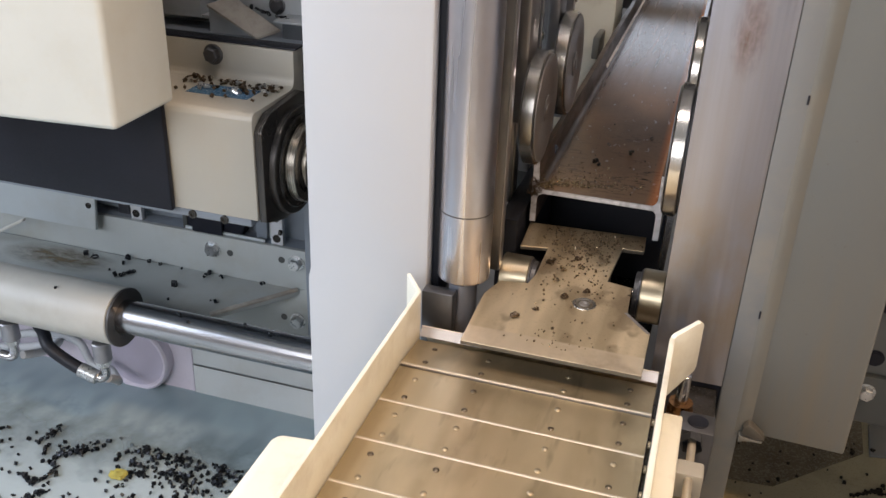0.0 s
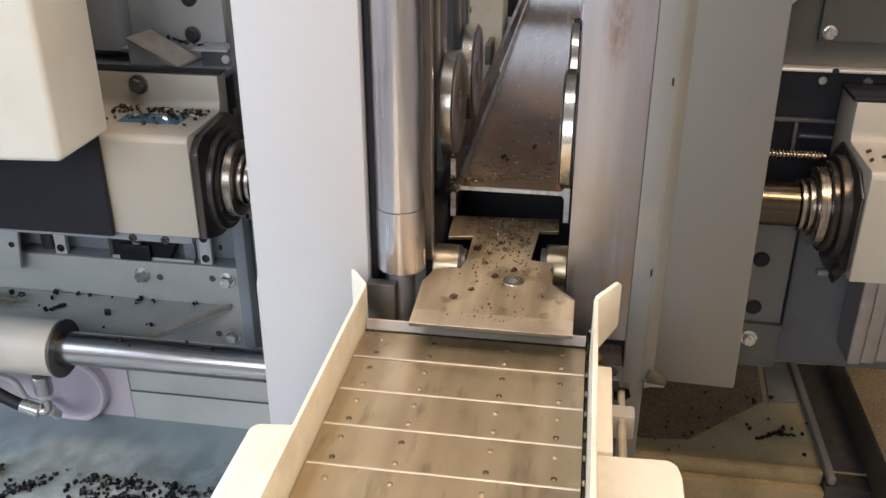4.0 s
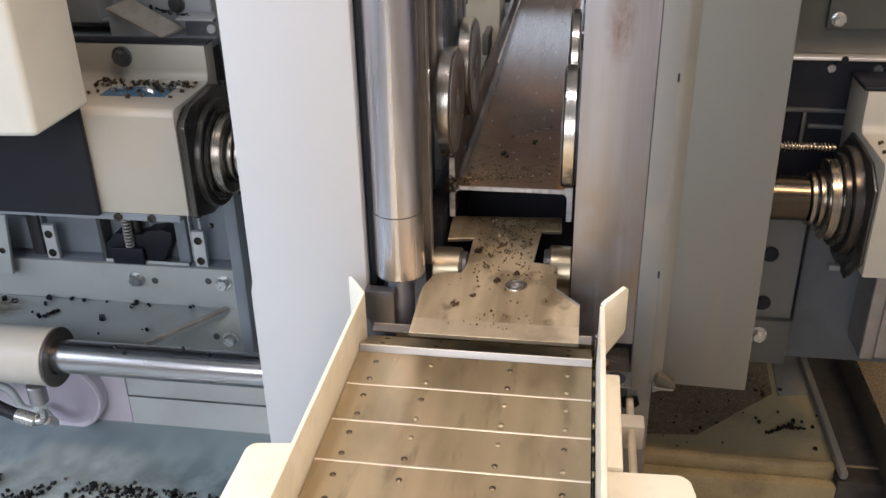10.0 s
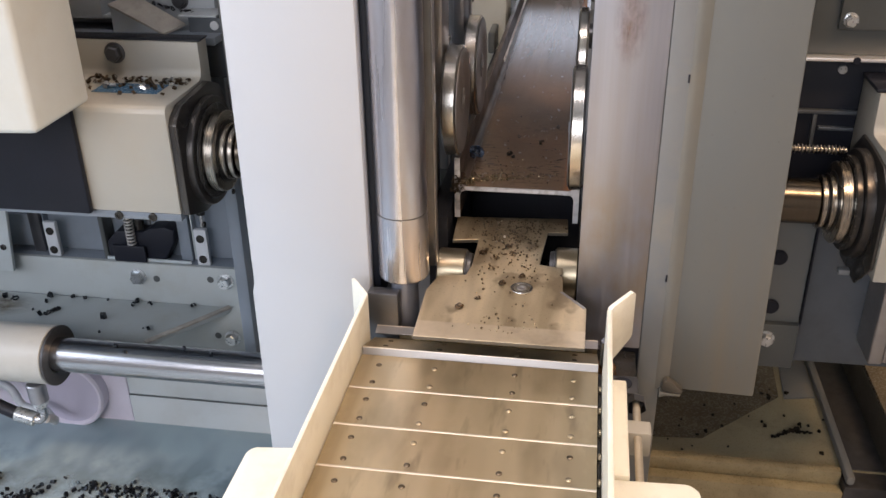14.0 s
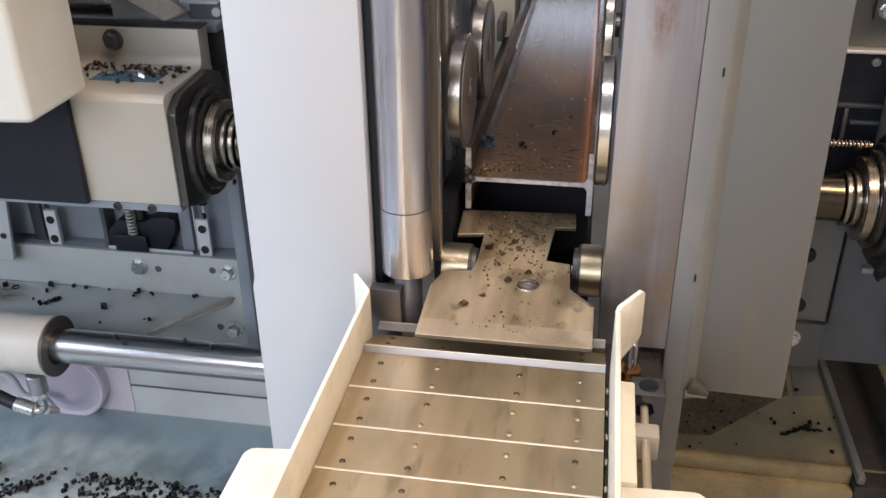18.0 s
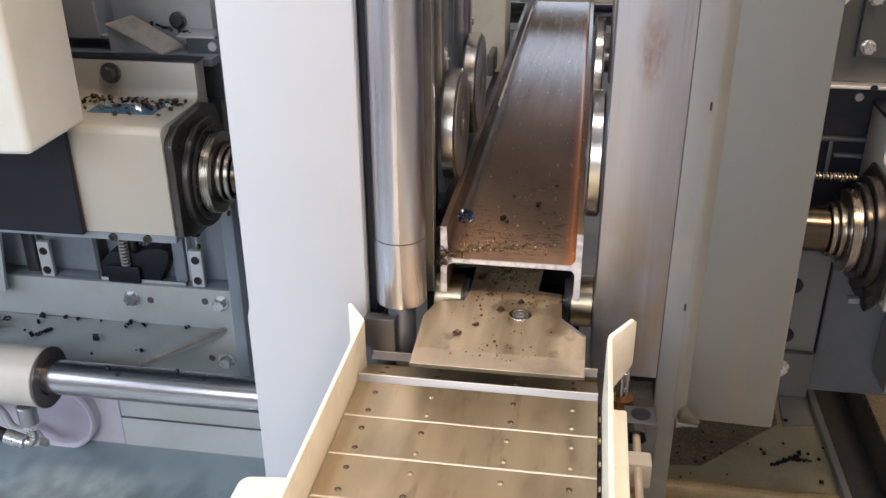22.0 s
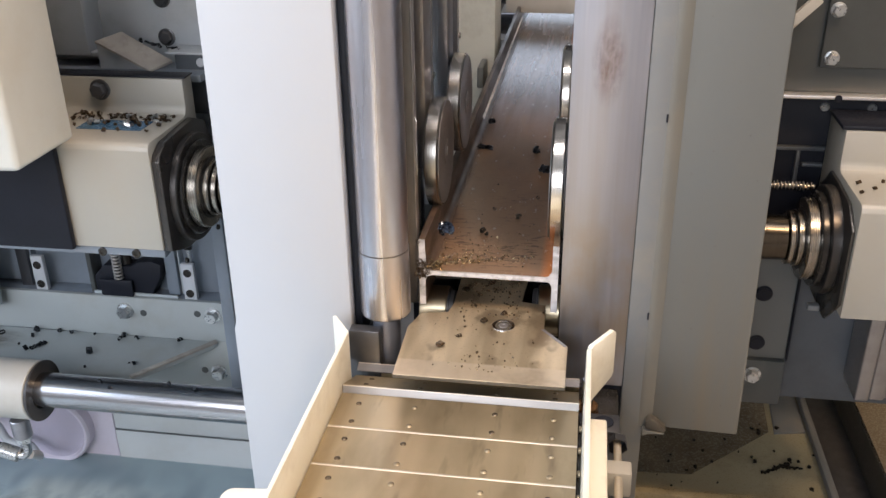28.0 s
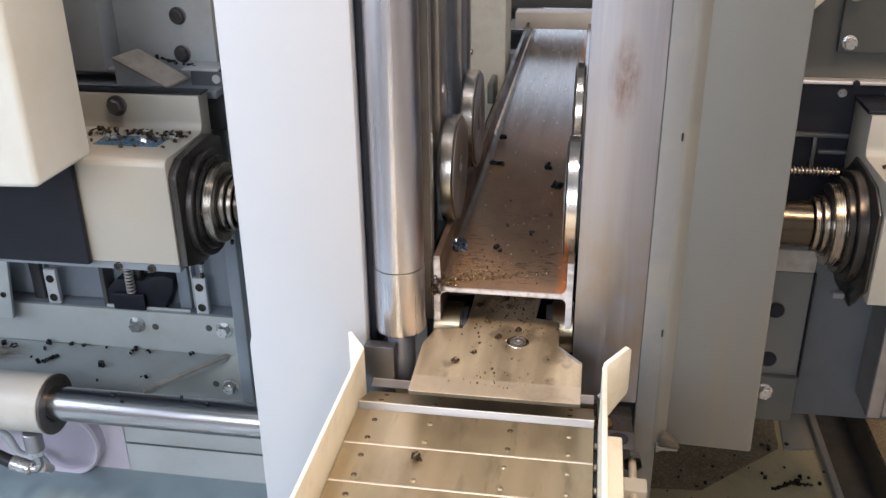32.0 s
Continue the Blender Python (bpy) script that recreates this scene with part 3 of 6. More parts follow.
def curl(verts, faces, at, size, turns, width, r=None):
    """One curled steel chip: a thin helical ribbon, added to the lists."""
    r = r or rng
    n = max(4, int(turns * 9))
    m = Euler((r.uniform(-0.5, 0.5), r.uniform(-0.5, 0.5), r.uniform(0, 6.28))).to_matrix()
    rad, base, th = size * 0.5, len(verts), 0.0006
    pitch = width * r.uniform(0.7, 1.3)
    rows, taper, wob = [], r.uniform(0.35, 0.8), r.uniform(0, 6)
    full = rad
    for k in range(n + 1):
        a = k / n * turns * math.tau
        rad = full * (1 - (1 - taper) * k / n) * (1 + 0.16 * math.sin(2.3 * a + wob))
        for dr, dw in ((0, -0.5), (0, 0.5), (th, 0.5), (th, -0.5)):
            rows.append(m @ Vector(((dw * width + pitch * a / math.tau - pitch * turns / 2), math.cos(a) * (rad + dr), math.sin(a) * (rad + dr))))
    low = min(v.z for v in rows)
    verts.extend([(at[0] + v.x, at[1] + v.y, at[2] + v.z - low) for v in rows])
    for k in range(n):
        for j in range(4):
            b0, b1 = base + k * 4 + j, base + k * 4 + (j + 1) % 4
            faces.append((b0, b1, b1 + 4, b0 + 4))
    faces.append((base, base + 3, base + 2, base + 1))
    e = base + n * 4
    faces.append((e, e + 1, e + 2, e + 3))


def crumb(verts, faces, at, size, r=None):
    """A small broken lump of chip."""
    r = r or rng
    base = len(verts)
    m = Euler((r.uniform(0, 6), r.uniform(0, 6), r.uniform(0, 6))).to_matrix()
    s = [size * r.uniform(0.35, 0.6) for _ in range(3)]
    rows = [m @ Vector((x * s[0] * r.uniform(0.6, 1.1), y * s[1] * r.uniform(0.6, 1.1), z * s[2] * r.uniform(0.6, 1.1))) for x in (-1, 1) for y in (-1, 1) for z in (-1, 1)]
    low = min(v.z for v in rows)
    verts.extend([(at[0] + v.x, at[1] + v.y, at[2] + v.z - low) for v in rows])
    for f in ((0, 1, 3, 2), (4, 6, 7, 5), (0, 4, 5, 1), (2, 3, 7, 6), (0, 2, 6, 4), (1, 5, 7, 3)):
        faces.append(tuple(base + k for k in f))


def chips(name, verts, faces, material, base, label, category="metal chips", kind="stuff"):
    me = bpy.data.meshes.new(name)
    me.from_pydata([(x - base[0], y - base[1], z - base[2]) for x, y, z in verts], [], faces)
    me.materials.append(material)
    me.update()
    ob = new(name, me)
    ob.location = base
    return tagged(ob, label, category, "", kind)


# ---- the hall ----
def hall():
    tagged(part("floor", box(-4.2, 4.2, -4.2, 6.2, -0.1, 0.0), FLOOR_MAT), "grey stained concrete workshop floor", "floor", kind="structure")
    tagged(part("ceiling", box(-4.2, 4.2, -4.2, 6.2, 4.5, 4.6), CEIL_MAT), "grey sheet ceiling of the workshop hall", "ceiling", kind="structure")
    def pierced(y0, y1, a, b, z0, z1):
        bm = box(-4.2, 4.2, y0, y1, 0.0, z0)
        box(-4.2, 4.2, y0, y1, z1, 4.5, bm=bm)
        box(-4.2, a, y0, y1, z0, z1, bm=bm)
        box(b, 4.2, y0, y1, z0, z1, bm=bm)
        return bm
    tagged(part("wall_north", pierced(6.0, 6.2, -1.6, 1.6, 1.3, 2.6), WALL_MAT), "light grey hall wall with a wide opening that a lamp fills", "wall", kind="structure")
    # this wall's opening is made up to hold the fill lamp
    tagged(part("wall_south", pierced(-4.2, -4.0, -2.3, 0.3, 1.4, 3.4), WALL_MAT), "light grey hall wall with a wide opening that a lamp fills", "wall", kind="structure")
    tagged(part("wall_east", box(4.0, 4.2, -4.0, 6.0, 0.0, 4.5), WALL_MAT), "plain light grey hall wall", "wall", kind="structure")
    bm = box(-4.2, -4.0, -4.0, 6.0, 0.0, 1.4)
    box(-4.2, -4.0, -4.0, 6.0, 3.8, 4.5, bm=bm)
    box(-4.2, -4.0, -4.0, -3.3, 1.4, 3.8, bm=bm)
    box(-4.2, -4.0, 0.1, 6.0, 1.4, 3.8, bm=bm)
    tagged(part("wall_west", bm, WALL_MAT), "light grey hall wall with a tall window opening", "wall", kind="structure")
    for x, y in ((1.7, -1.3), (-1.6, -0.9), (0.3, -0.4)):
        lamp = thing("ceiling_light", (x, y, 4.3), "white rectangular ceiling light under the hall ceiling", "ceiling light", "ceiling lights")
        part("frame", box(x - 0.68, x + 0.68, y - 0.2, y + 0.2, 4.3, 4.5, 0.01), COLUMN_WHITE, lamp)
        part("diffuser", box(x - 0.64, x + 0.64, y - 0.17, y + 0.17, 4.275, 4.299, 0.005), GLOW, lamp)


hall()

# ---- the fixed machine frame ----
def stain(name, at, axis, a, b, material, parent, label):
    """A thin oval film on a face across the axis (1: upright, 2: level)."""
    own = bmesh.new()
    rim = []
    for k in range(32):
        c, s = a * math.cos(k * math.tau / 32), b * math.sin(k * math.tau / 32)
        rim.append(own.verts.new((c, 0, s) if axis == 1 else (c, s, 0)))
    own.faces.new(rim[::-1] if axis == 1 else rim)
    me = bpy.data.meshes.new(name)
    own.to_mesh(me)
    own.free()
    me.materials.append(material)
    ob = new(name, me)
    ob.parent = parent
    ob.location = Vector(at) - world_base(parent)
    return tagged(ob, label)



def left_column():
    t = thing("machine_column", (-0.3, 0.2, 0.0), "tall light grey-white painted steel machine column", "machine column")
    part("casing", prism([(-0.392, 0.0), (-0.3905, 0.868), (-0.3865, 0.884), (-0.3855, 2.5), (-0.2033, 2.5), (-0.2033, 0.0)], 1, 0.13, 0.27, 0.004), COLUMN_WHITE, t)
    part("edge_strip", box(-0.2028, -0.1915, 0.148, 0.2, 0.86, 2.5, 0.002), RUBBER, t, "black rubber edge strip")
    part("rear_web", box(-0.386, -0.20, 0.27, 0.285, 0.0, 0.84, 0.002), BLUE_GREY, t)
    return t


def clamp_ram():
    t = thing("clamp_ram", (-0.147, 0.15, 0.84), "polished upright steel clamp ram with a turned seam", "clamp ram")
    c = (-0.1548, 0.15)
    part("ram_sleeve", lathe([(0, 0), (0, 0.0366), (0.6, 0.0366), (1.5, 0.0366), (1.5, 0)], (*c, 1.0150), (0, 0, 1), 64), CHROME, t)
    part("ram_head", lathe([(0, 0.018), (0, 0.0358), (0.002, 0.0371), (0.1034, 0.0371), (0.1036, 0.0355), (0.1036, 0)], (*c, 0.910), (0, 0, 1), 64), CHROME, t)
    part("seam", rod((*c, 1.0137), (*c, 1.0149), 0.0362, 0.0001, 64), OILY_GREY, t, "dark turned seam")
    part("ram_shank", rod((*c, 0.80), (*c, 0.910), 0.0205), BRUSHED, t)
    part("ram_block", box(-0.2028, -0.157, 0.106, 0.127, 0.80, 0.897, 0.002), GRAPHITE, t)
    part("back_guide", box(-0.2, -0.1148, 0.192, 0.212, 0.902, 2.5, 0.001), GRAPHITE, t)
    part("guide_edge", box(-0.1147, -0.1130, 0.1925, 0.211, 0.902, 2.5, 0.0006), GUIDE_STEEL, t)
    return t


def support_plate():
    t = thing("support_plate", (0, 0.2, 0.87), "worn oily steel support plate with roller cut-outs and a countersunk hole", "steel plate")
    poly = [(-0.115, 0.0), (0.116, 0.0), (0.116, 0.102), (0.081, 0.145), (0.078, 0.217), (0.042, 0.224), (0.049, 0.337), (0.082, 0.340), (0.080, 0.392), (-0.107, 0.380), (-0.103, 0.290), (-0.061, 0.298), (-0.061, 0.207), (-0.066, 0.178), (-0.106, 0.169), (-0.118, 0.127)]
    bm = prism(poly, 2, 0.8925, 0.8985, 0.0006, seg=1)
    top = part("plate", bm, PLATE_STEEL, t)
    top.data.materials.append(OILY_GREY)
    # sides take a dark colour in place of their shade; the top keeps steel
    for face in top.data.polygons:
        face.material_index = 0 if face.normal.z > 0.7 else 1
    hole = (0.021, 0.147, 0.8986)
    part("counterbore", lathe([(0, 0.0168), (0.0010, 0.0164), (0.0012, 0.0156), (0.0003, 0.0122), (0.0002, 0.0120)], hole, (0, 0, 1), 40), TURNED, t, "bright countersunk rim")
    part("recess", lathe([(0.0001, 0.0122), (0.0002, 0.0122), (0.0003, 0.0)], hole, (0, 0, 1), 32), OILY_GREY, t)
    part("screw", lathe([(0.0003, 0.0072), (0.0012, 0.0070), (0.0014, 0.0062), (0.0014, 0.0034), (0.0006, 0.0030), (0.0006, 0)], hole, (0, 0, 1), 24), FACE_STEEL, t)
    part("worn_edge", prism([(0.1157, 0.1015), (0.0808, 0.1446), (0.0765, 0.1430), (0.1120, 0.0990)], 2, 0.8986, 0.8990, 0.0), FACE_STEEL, t, "rubbed bright corner")
    # added: black block that keeps light from behind out from under the beam
    part("shade_block", box(-0.112, 0.1, 0.60, 0.68, 0.0, 0.9060, 0.002), BLACK, t)
    # added: dark block that fills the gap beside the beam with shade
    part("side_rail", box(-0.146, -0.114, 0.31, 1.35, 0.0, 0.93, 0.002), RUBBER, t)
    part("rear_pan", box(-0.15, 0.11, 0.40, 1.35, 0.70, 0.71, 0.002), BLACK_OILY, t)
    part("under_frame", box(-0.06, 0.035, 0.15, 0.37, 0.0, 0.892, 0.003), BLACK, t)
    return t


def support_roller(name_label, x0, x1, y, z, r, face):
    t = thing("support_roller", ((x0 + x1) / 2, y, z - r), name_label, "roller", "support rollers")
    d = x1 - x0
    part("roller_body", lathe([(0, 0.008), (0, r - 0.0015), (0.0015, r), (d - 0.0015, r), (d, r - 0.0015), (d, 0.008)], (x0, y, z), (1, 0, 0), 44), ROLLER, t)
    s = x1 if face > 0 else x0
    part("end_ring", lathe([(0, 0.006), (0, r * 0.93), (0.002, r * 0.93), (0.003, r * 0.84), (0.009, r * 0.82), (0.010, r * 0.78), (0.010, 0.006)], (s, y, z), (face, 0, 0), 36), OILY_STEEL, t, "dark oily end ring")
    part("axle", rod((s + face * 0.004, y, z), (s + face * 0.013, y, z), 0.0075), TURNED, t)
    return t


def hold_down_wheel(x0, x1, y, top, r, side, label):
    """A thick steel wheel on an upright arm; side: where its arm stands."""
    z = top - r
    t = thing("hold_down_wheel", ((x0 + x1) / 2, y, z - r), label, "press wheel", "hold-down wheels")
    d = x1 - x0
    part("wheel", lathe([(0, 0.012), (0, r * 0.82), (0.001, r - 0.003), (0.003, r), (d - 0.003, r), (d - 0.001, r - 0.003), (d, r * 0.82), (d, 0.012)], (x0, y, z), (1, 0, 0), 72), TURNED, t)
    for s, q in ((x0, -1), (x1, 1)):
        part("side_face", lathe([(0, 0), (0, r * 0.95), (0.0012, r * 0.94), (0.0012, r * 0.62), (0.0004, r * 0.60), (0.0004, 0)], (s - q * 0.0002, y, z), (q, 0, 0), 64), FACE_STEEL, t, "side face with the web's dull reflection in its colour")
    face = (x1 + 0.0011) if side < 0 else (x0 - 0.0011)
    f = -side
    part("hub_cap", lathe([(0, 0.0), (0, 0.02), (0.001, 0.019), (0.001, 0.008), (0.0025, 0.007), (0.0025, 0)], (face, y, z), (f, 0, 0), 32), FACE_STEEL, t)
    a = x0 - 0.0225 if side < 0 else 0.1066
    part("arm", box(a, a + 0.019, y - 0.03, y + 0.03, z - 0.02, z + 1.15, 0.002), GUIDE_STEEL, t)
    return t


def guide_bars():
    made = []
    for y, deep in ((0.42, 0.050), (0.55, 0.030), (0.735, 0.040), (0.87, 0.030)):
        t = thing("guide_bar", (-0.12, y, 0.9), "dark upright steel guide bar with a screwed slot", "guide bar", "guide bars beside the beam")
        part("bar", box(-0.176, -0.1475, y - deep / 2, y + deep / 2, 0.92, 2.3, 0.002), GUIDE_STEEL, t)
        part("bright_edge", box(-0.147, -0.1455, y - deep / 2 + 0.002, y - deep / 2 + 0.010, 0.92, 2.3, 0.0006), BRIGHT_EDGE, t)
        part("slot", box(-0.1474, -0.1462, y - 0.004, y + 0.004, 1.172, 1.20, 0.0005), BLACK, t)
        cap_screw((-0.1474, y, 1.162), (1, 0, 0), 0.0062, 0.005, t, material=TURNED)
        made.append(t)
    return made


BEAM_END = 0.36


def beam():
    """The rolled steel beam lies on its side: flanges upright, web level."""
    y0, y1 = BEAM_END, 4.4
    t = thing("steel_beam", (-0.005, y0, 0.9065), "rusty rolled steel H-beam lying on its side with sawn ends", "steel beam")
    h, b, tw, tf, rr = 0.103, 0.0535, 0.0033, 0.009, 0.010
    zc, xc = 0.960, -0.005

    def half(sx):
        pts = [(sx * h, -b), (sx * h, b), (sx * (h - tf), b)]
        pts += [(sx * (h - tf - rr * (1 - math.cos(a))), tw + rr * (1 - math.sin(a))) for a in [radians(d) for d in (0, 22, 45, 68, 90)]]
        return pts
    right, left = half(1), half(-1)

    def ring(y):
        up = [(x, zc + z) for x, z in right[1:]] + [(x, zc + z) for x, z in left[1:]][::-1]
        dn = [(x, zc - z) for x, z in left[1:]] + [(x, zc - z) for x, z in right[1:]][::-1]
        return [(x + xc, y, z) for x, z in up + dn]
    own = bmesh.new()
    ys = [y0 + 0.003, 1.2, 2.4, y1]
    rings = [[own.verts.new(p) for p in ring(y)] for y in ys]
    n = len(rings[0])
    for A, B in zip(rings, rings[1:]):
        for k in range(n):
            own.faces.new((A[k], A[(k + 1) % n], B[(k + 1) % n], B[k]))
    bmesh.ops.recalc_face_normals(own, faces=own.faces[:])
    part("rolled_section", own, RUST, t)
    end = bmesh.new()
    lo, hi = [end.verts.new((x, y0, z)) for x, y, z in ring(y0)], [end.verts.new((x, y0 + 0.003, z)) for x, y, z in ring(y0)]
    end.faces.new(lo)
    for k in range(n):
        end.faces.new((lo[k], hi[k], hi[(k + 1) % n], lo[(k + 1) % n]))
    bmesh.ops.triangulate(end, faces=[f for f in end.faces if len(f.verts) > 4])
    bmesh.ops.recalc_face_normals(end, faces=end.faces[:])
    part("sawn_end", end, CUT_STEEL, t, "bright freshly sawn end face", smooth=False)
    # broken bright strips stand in for the highlight along the root fillet
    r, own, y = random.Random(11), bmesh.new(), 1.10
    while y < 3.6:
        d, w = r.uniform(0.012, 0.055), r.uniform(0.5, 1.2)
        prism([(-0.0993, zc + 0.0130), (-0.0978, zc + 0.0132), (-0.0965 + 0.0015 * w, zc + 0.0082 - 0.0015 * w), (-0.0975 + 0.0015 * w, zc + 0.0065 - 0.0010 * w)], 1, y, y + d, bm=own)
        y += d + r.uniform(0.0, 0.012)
    part("root_glint", own, ROOT_GLINT, t, "painted highlight along the flange root")
    return t


def far_things():
    t = thing("cross_bar", (0, 2.0, 0.0), "cream painted cross bar over the beam line", "cross bar")
    # duller paint than the upright: the bar's shade is in its colour
    part("bar", box(-0.149, 0.5, 1.98, 2.06, 0.993, 1.045, 0.003), CYLINDER, t)
    part("upright", box(0.42, 0.5, 2.061, 2.14, 0.0, 1.5, 0.003), CREAM, t)
    t = thing("dark_gantry", (0, 2.3, 0.0), "dark steel gantry behind the cross bar", "gantry")
    part("rail", box(-0.45, 0.6, 2.2, 2.28, 1.022, 1.072, 0.003), DARK_GREY, t)
    part("upright", box(-0.52, -0.45, 2.2, 2.28, 0.0, 1.9, 0.003), DARK_GREY, t)
    # unseen black panel, added for the near web to mirror
    part("upper_panel", box(-0.449, 0.599, 2.2, 2.28, 1.27, 2.6, 0.003), BLACK, t)
    part("upright", box(0.6, 0.67, 2.2, 2.28, 0.0, 1.9, 0.003), DARK_GREY, t)
    t = thing("rear_column", (-0.17, 1.45, 0.0), "cream painted rear machine column", "machine column")
    part("casing", box(-0.26, -0.124, 1.4, 1.55, 0.0, 2.3, 0.004), CREAM, t)
    part("lug", box(-0.160, -0.143, 1.3, 1.399, 0.93, 0.985, 0.004), GREY_PAINT, t)
    part("dark_panel", box(-0.36, -0.128, 1.56, 1.6, 0.0, 2.3, 0.002), DARK_GREY, t)
    t = thing("roller_table", (0, 1.9, 0.0), "dark steel roller table under the beam", "roller table")
    part("side_rail", box(-0.3, -0.27, 1.62, 4.6, 0.78, 0.9, 0.003), DARK_GREY, t)
    part("side_rail", box(0.27, 0.3, 1.62, 4.6, 0.78, 0.9, 0.003), DARK_GREY, t)
    for y in (1.75, 2.4, 3.0, 3.6, 4.2):
        part("roller", rod((-0.268, y, 0.87), (0.268, y, 0.87), 0.038), DARK_STEEL, t)
    for x in (-0.285, 0.285):
        for y in (1.7, 4.5):
            part("leg", box(x - 0.03, x + 0.03, y - 0.03, y + 0.03, 0.0, 0.779, 0.003), DARK_GREY, t)


# ---- the left drilling unit ----
def left_frame():
    """Fixed frame behind and under the left head."""
    t = thing("machine_bed", (-0.9, 0.7, 0.0), "blue-grey painted machine bed with slide rails", "machine bed")
    part("rear_wall", box(-2.0, -0.42, 0.70, 0.74, 0.0, 2.4, 0.003), BLUE_GREY, t)
    part("edge_plate", box(-0.625, -0.598, 0.60, 0.699, 0.346, 1.6, 0.003), BLUE_GREY, t)
    part("edge_plate", box(-0.596, -0.45, 0.64, 0.699, 0.346, 2.0, 0.003), PALE_BLUE, t)
    part("recess_sill", box(-2.0, -0.626, 0.6555, 0.699, 0.590, 0.6105, 0.002), BLUE_GREY, t)
    for x0, z0, z1 in ((-1.090, 0.611, 0.696), (-0.733, 0.611, 0.699)):
        blk = part("rail_stop", box(x0, x0 + 0.029, 0.6555, 0.668, z0, z1, 0.002), COLUMN_WHITE, t, "white rail stop with two screws")
        for z in (z0 + 0.016, z1 - 0.022):
            cap_screw((x0 + 0.0145, 0.6555, z), (0, -1, 0), 0.0095, 0.002, blk)
        part("slide_rail", box(x0 - 0.045, x0 - 0.018, 0.672, 0.699, 0.611, 1.1, 0.002), DARK_STEEL if x0 < -1 else BLUE_GREY, t)
        part("rail_groove", box(x0 - 0.016, x0 - 0.012, 0.68, 0.699, 0.611, 1.1, 0.001), BLUE_GREY if x0 < -1 else PALE_BLUE, t)
    part("stop_pin", rod((-0.716, 0.672, 0.699), (-0.716, 0.672, 0.735), 0.005), ZINC, t)
    part("stop_nut", rod((-0.716, 0.672, 0.729), (-0.716, 0.672, 0.738), 0.010, seg=6), BLACK_OILY, t)
    part("clear_bracket", box(-1.20, -1.136, 0.68, 0.6985, 0.62, 0.70, 0.004), BLUE_GREY, t)
    part("web_plate", box(-0.955, -0.944, 0.657, 0.699, 0.611, 1.0, 0.002), DARK_GREY, t)
    part("web_plate", box(-0.86, -0.852, 0.694, 0.699, 0.611, 1.0, 0.001), BLUE_GREY, t)
    part("side_plate", prism([(-2.0, 0.589), (-1.157, 0.589), (-1.139, 0.74), (-2.0, 0.74)], 1, 0.61, 0.62, 0.0015), PALE_BLUE, t, "pale blue-grey side plate with a screw")
    cap_screw((-1.166, 0.61, 0.651), (0, -1, 0), 0.007, 0.003, t)
    part("diagonal_rib", prism([(-1.50, 0.497), (-1.351, 0.582), (-1.346, 0.591), (-1.50, 0.507)], 1, 0.598, 0.6095, 0.001), CYLINDER, t, "pale diagonal rib")
    m = thing("screw_bearing", (-0.86, 0.67, 0.622), "black bearing block with an upright ball screw", "ball screw")
    part("block", prism([(-0.942, 0.611), (-0.942, 0.655), (-0.915, 0.684), (-0.85, 0.684), (-0.835, 0.694), (-0.80, 0.699), (-0.779, 0.692), (-0.783, 0.664), (-0.812, 0.611)], 1, 0.657, 0.698, 0.003), BLACK, m)
    part("front_cap", box(-0.925, -0.848, 0.644, 0.6515, 0.6135, 0.655, 0.004), BLACK, m)
    part("block_base", box(-0.946, -0.747, 0.652, 0.6565, 0.6135, 0.6205, 0.001), PALE_BLUE, m)
    bm = bmesh.new()
    part("screw_core", rod((-0.877, 0.6475, 0.655), (-0.877, 0.6475, 1.0), 0.0068), BLACK_OILY, m)
    for k in range(34):
        lathe([(0, 0.0066), (0.0008, 0.0105), (0.0028, 0.0105), (0.0036, 0.0066)], (-0.877, 0.6475, 0.659 + k * 0.008), (0.06, 0, 1), 16, bm)
    part("screw", bm, BRIGHT_EDGE, m)
    part("guide_tube", rod((-0.869, 0.676, 0.684), (-0.869, 0.676, 0.75), 0.013), BLACK_OILY, m)


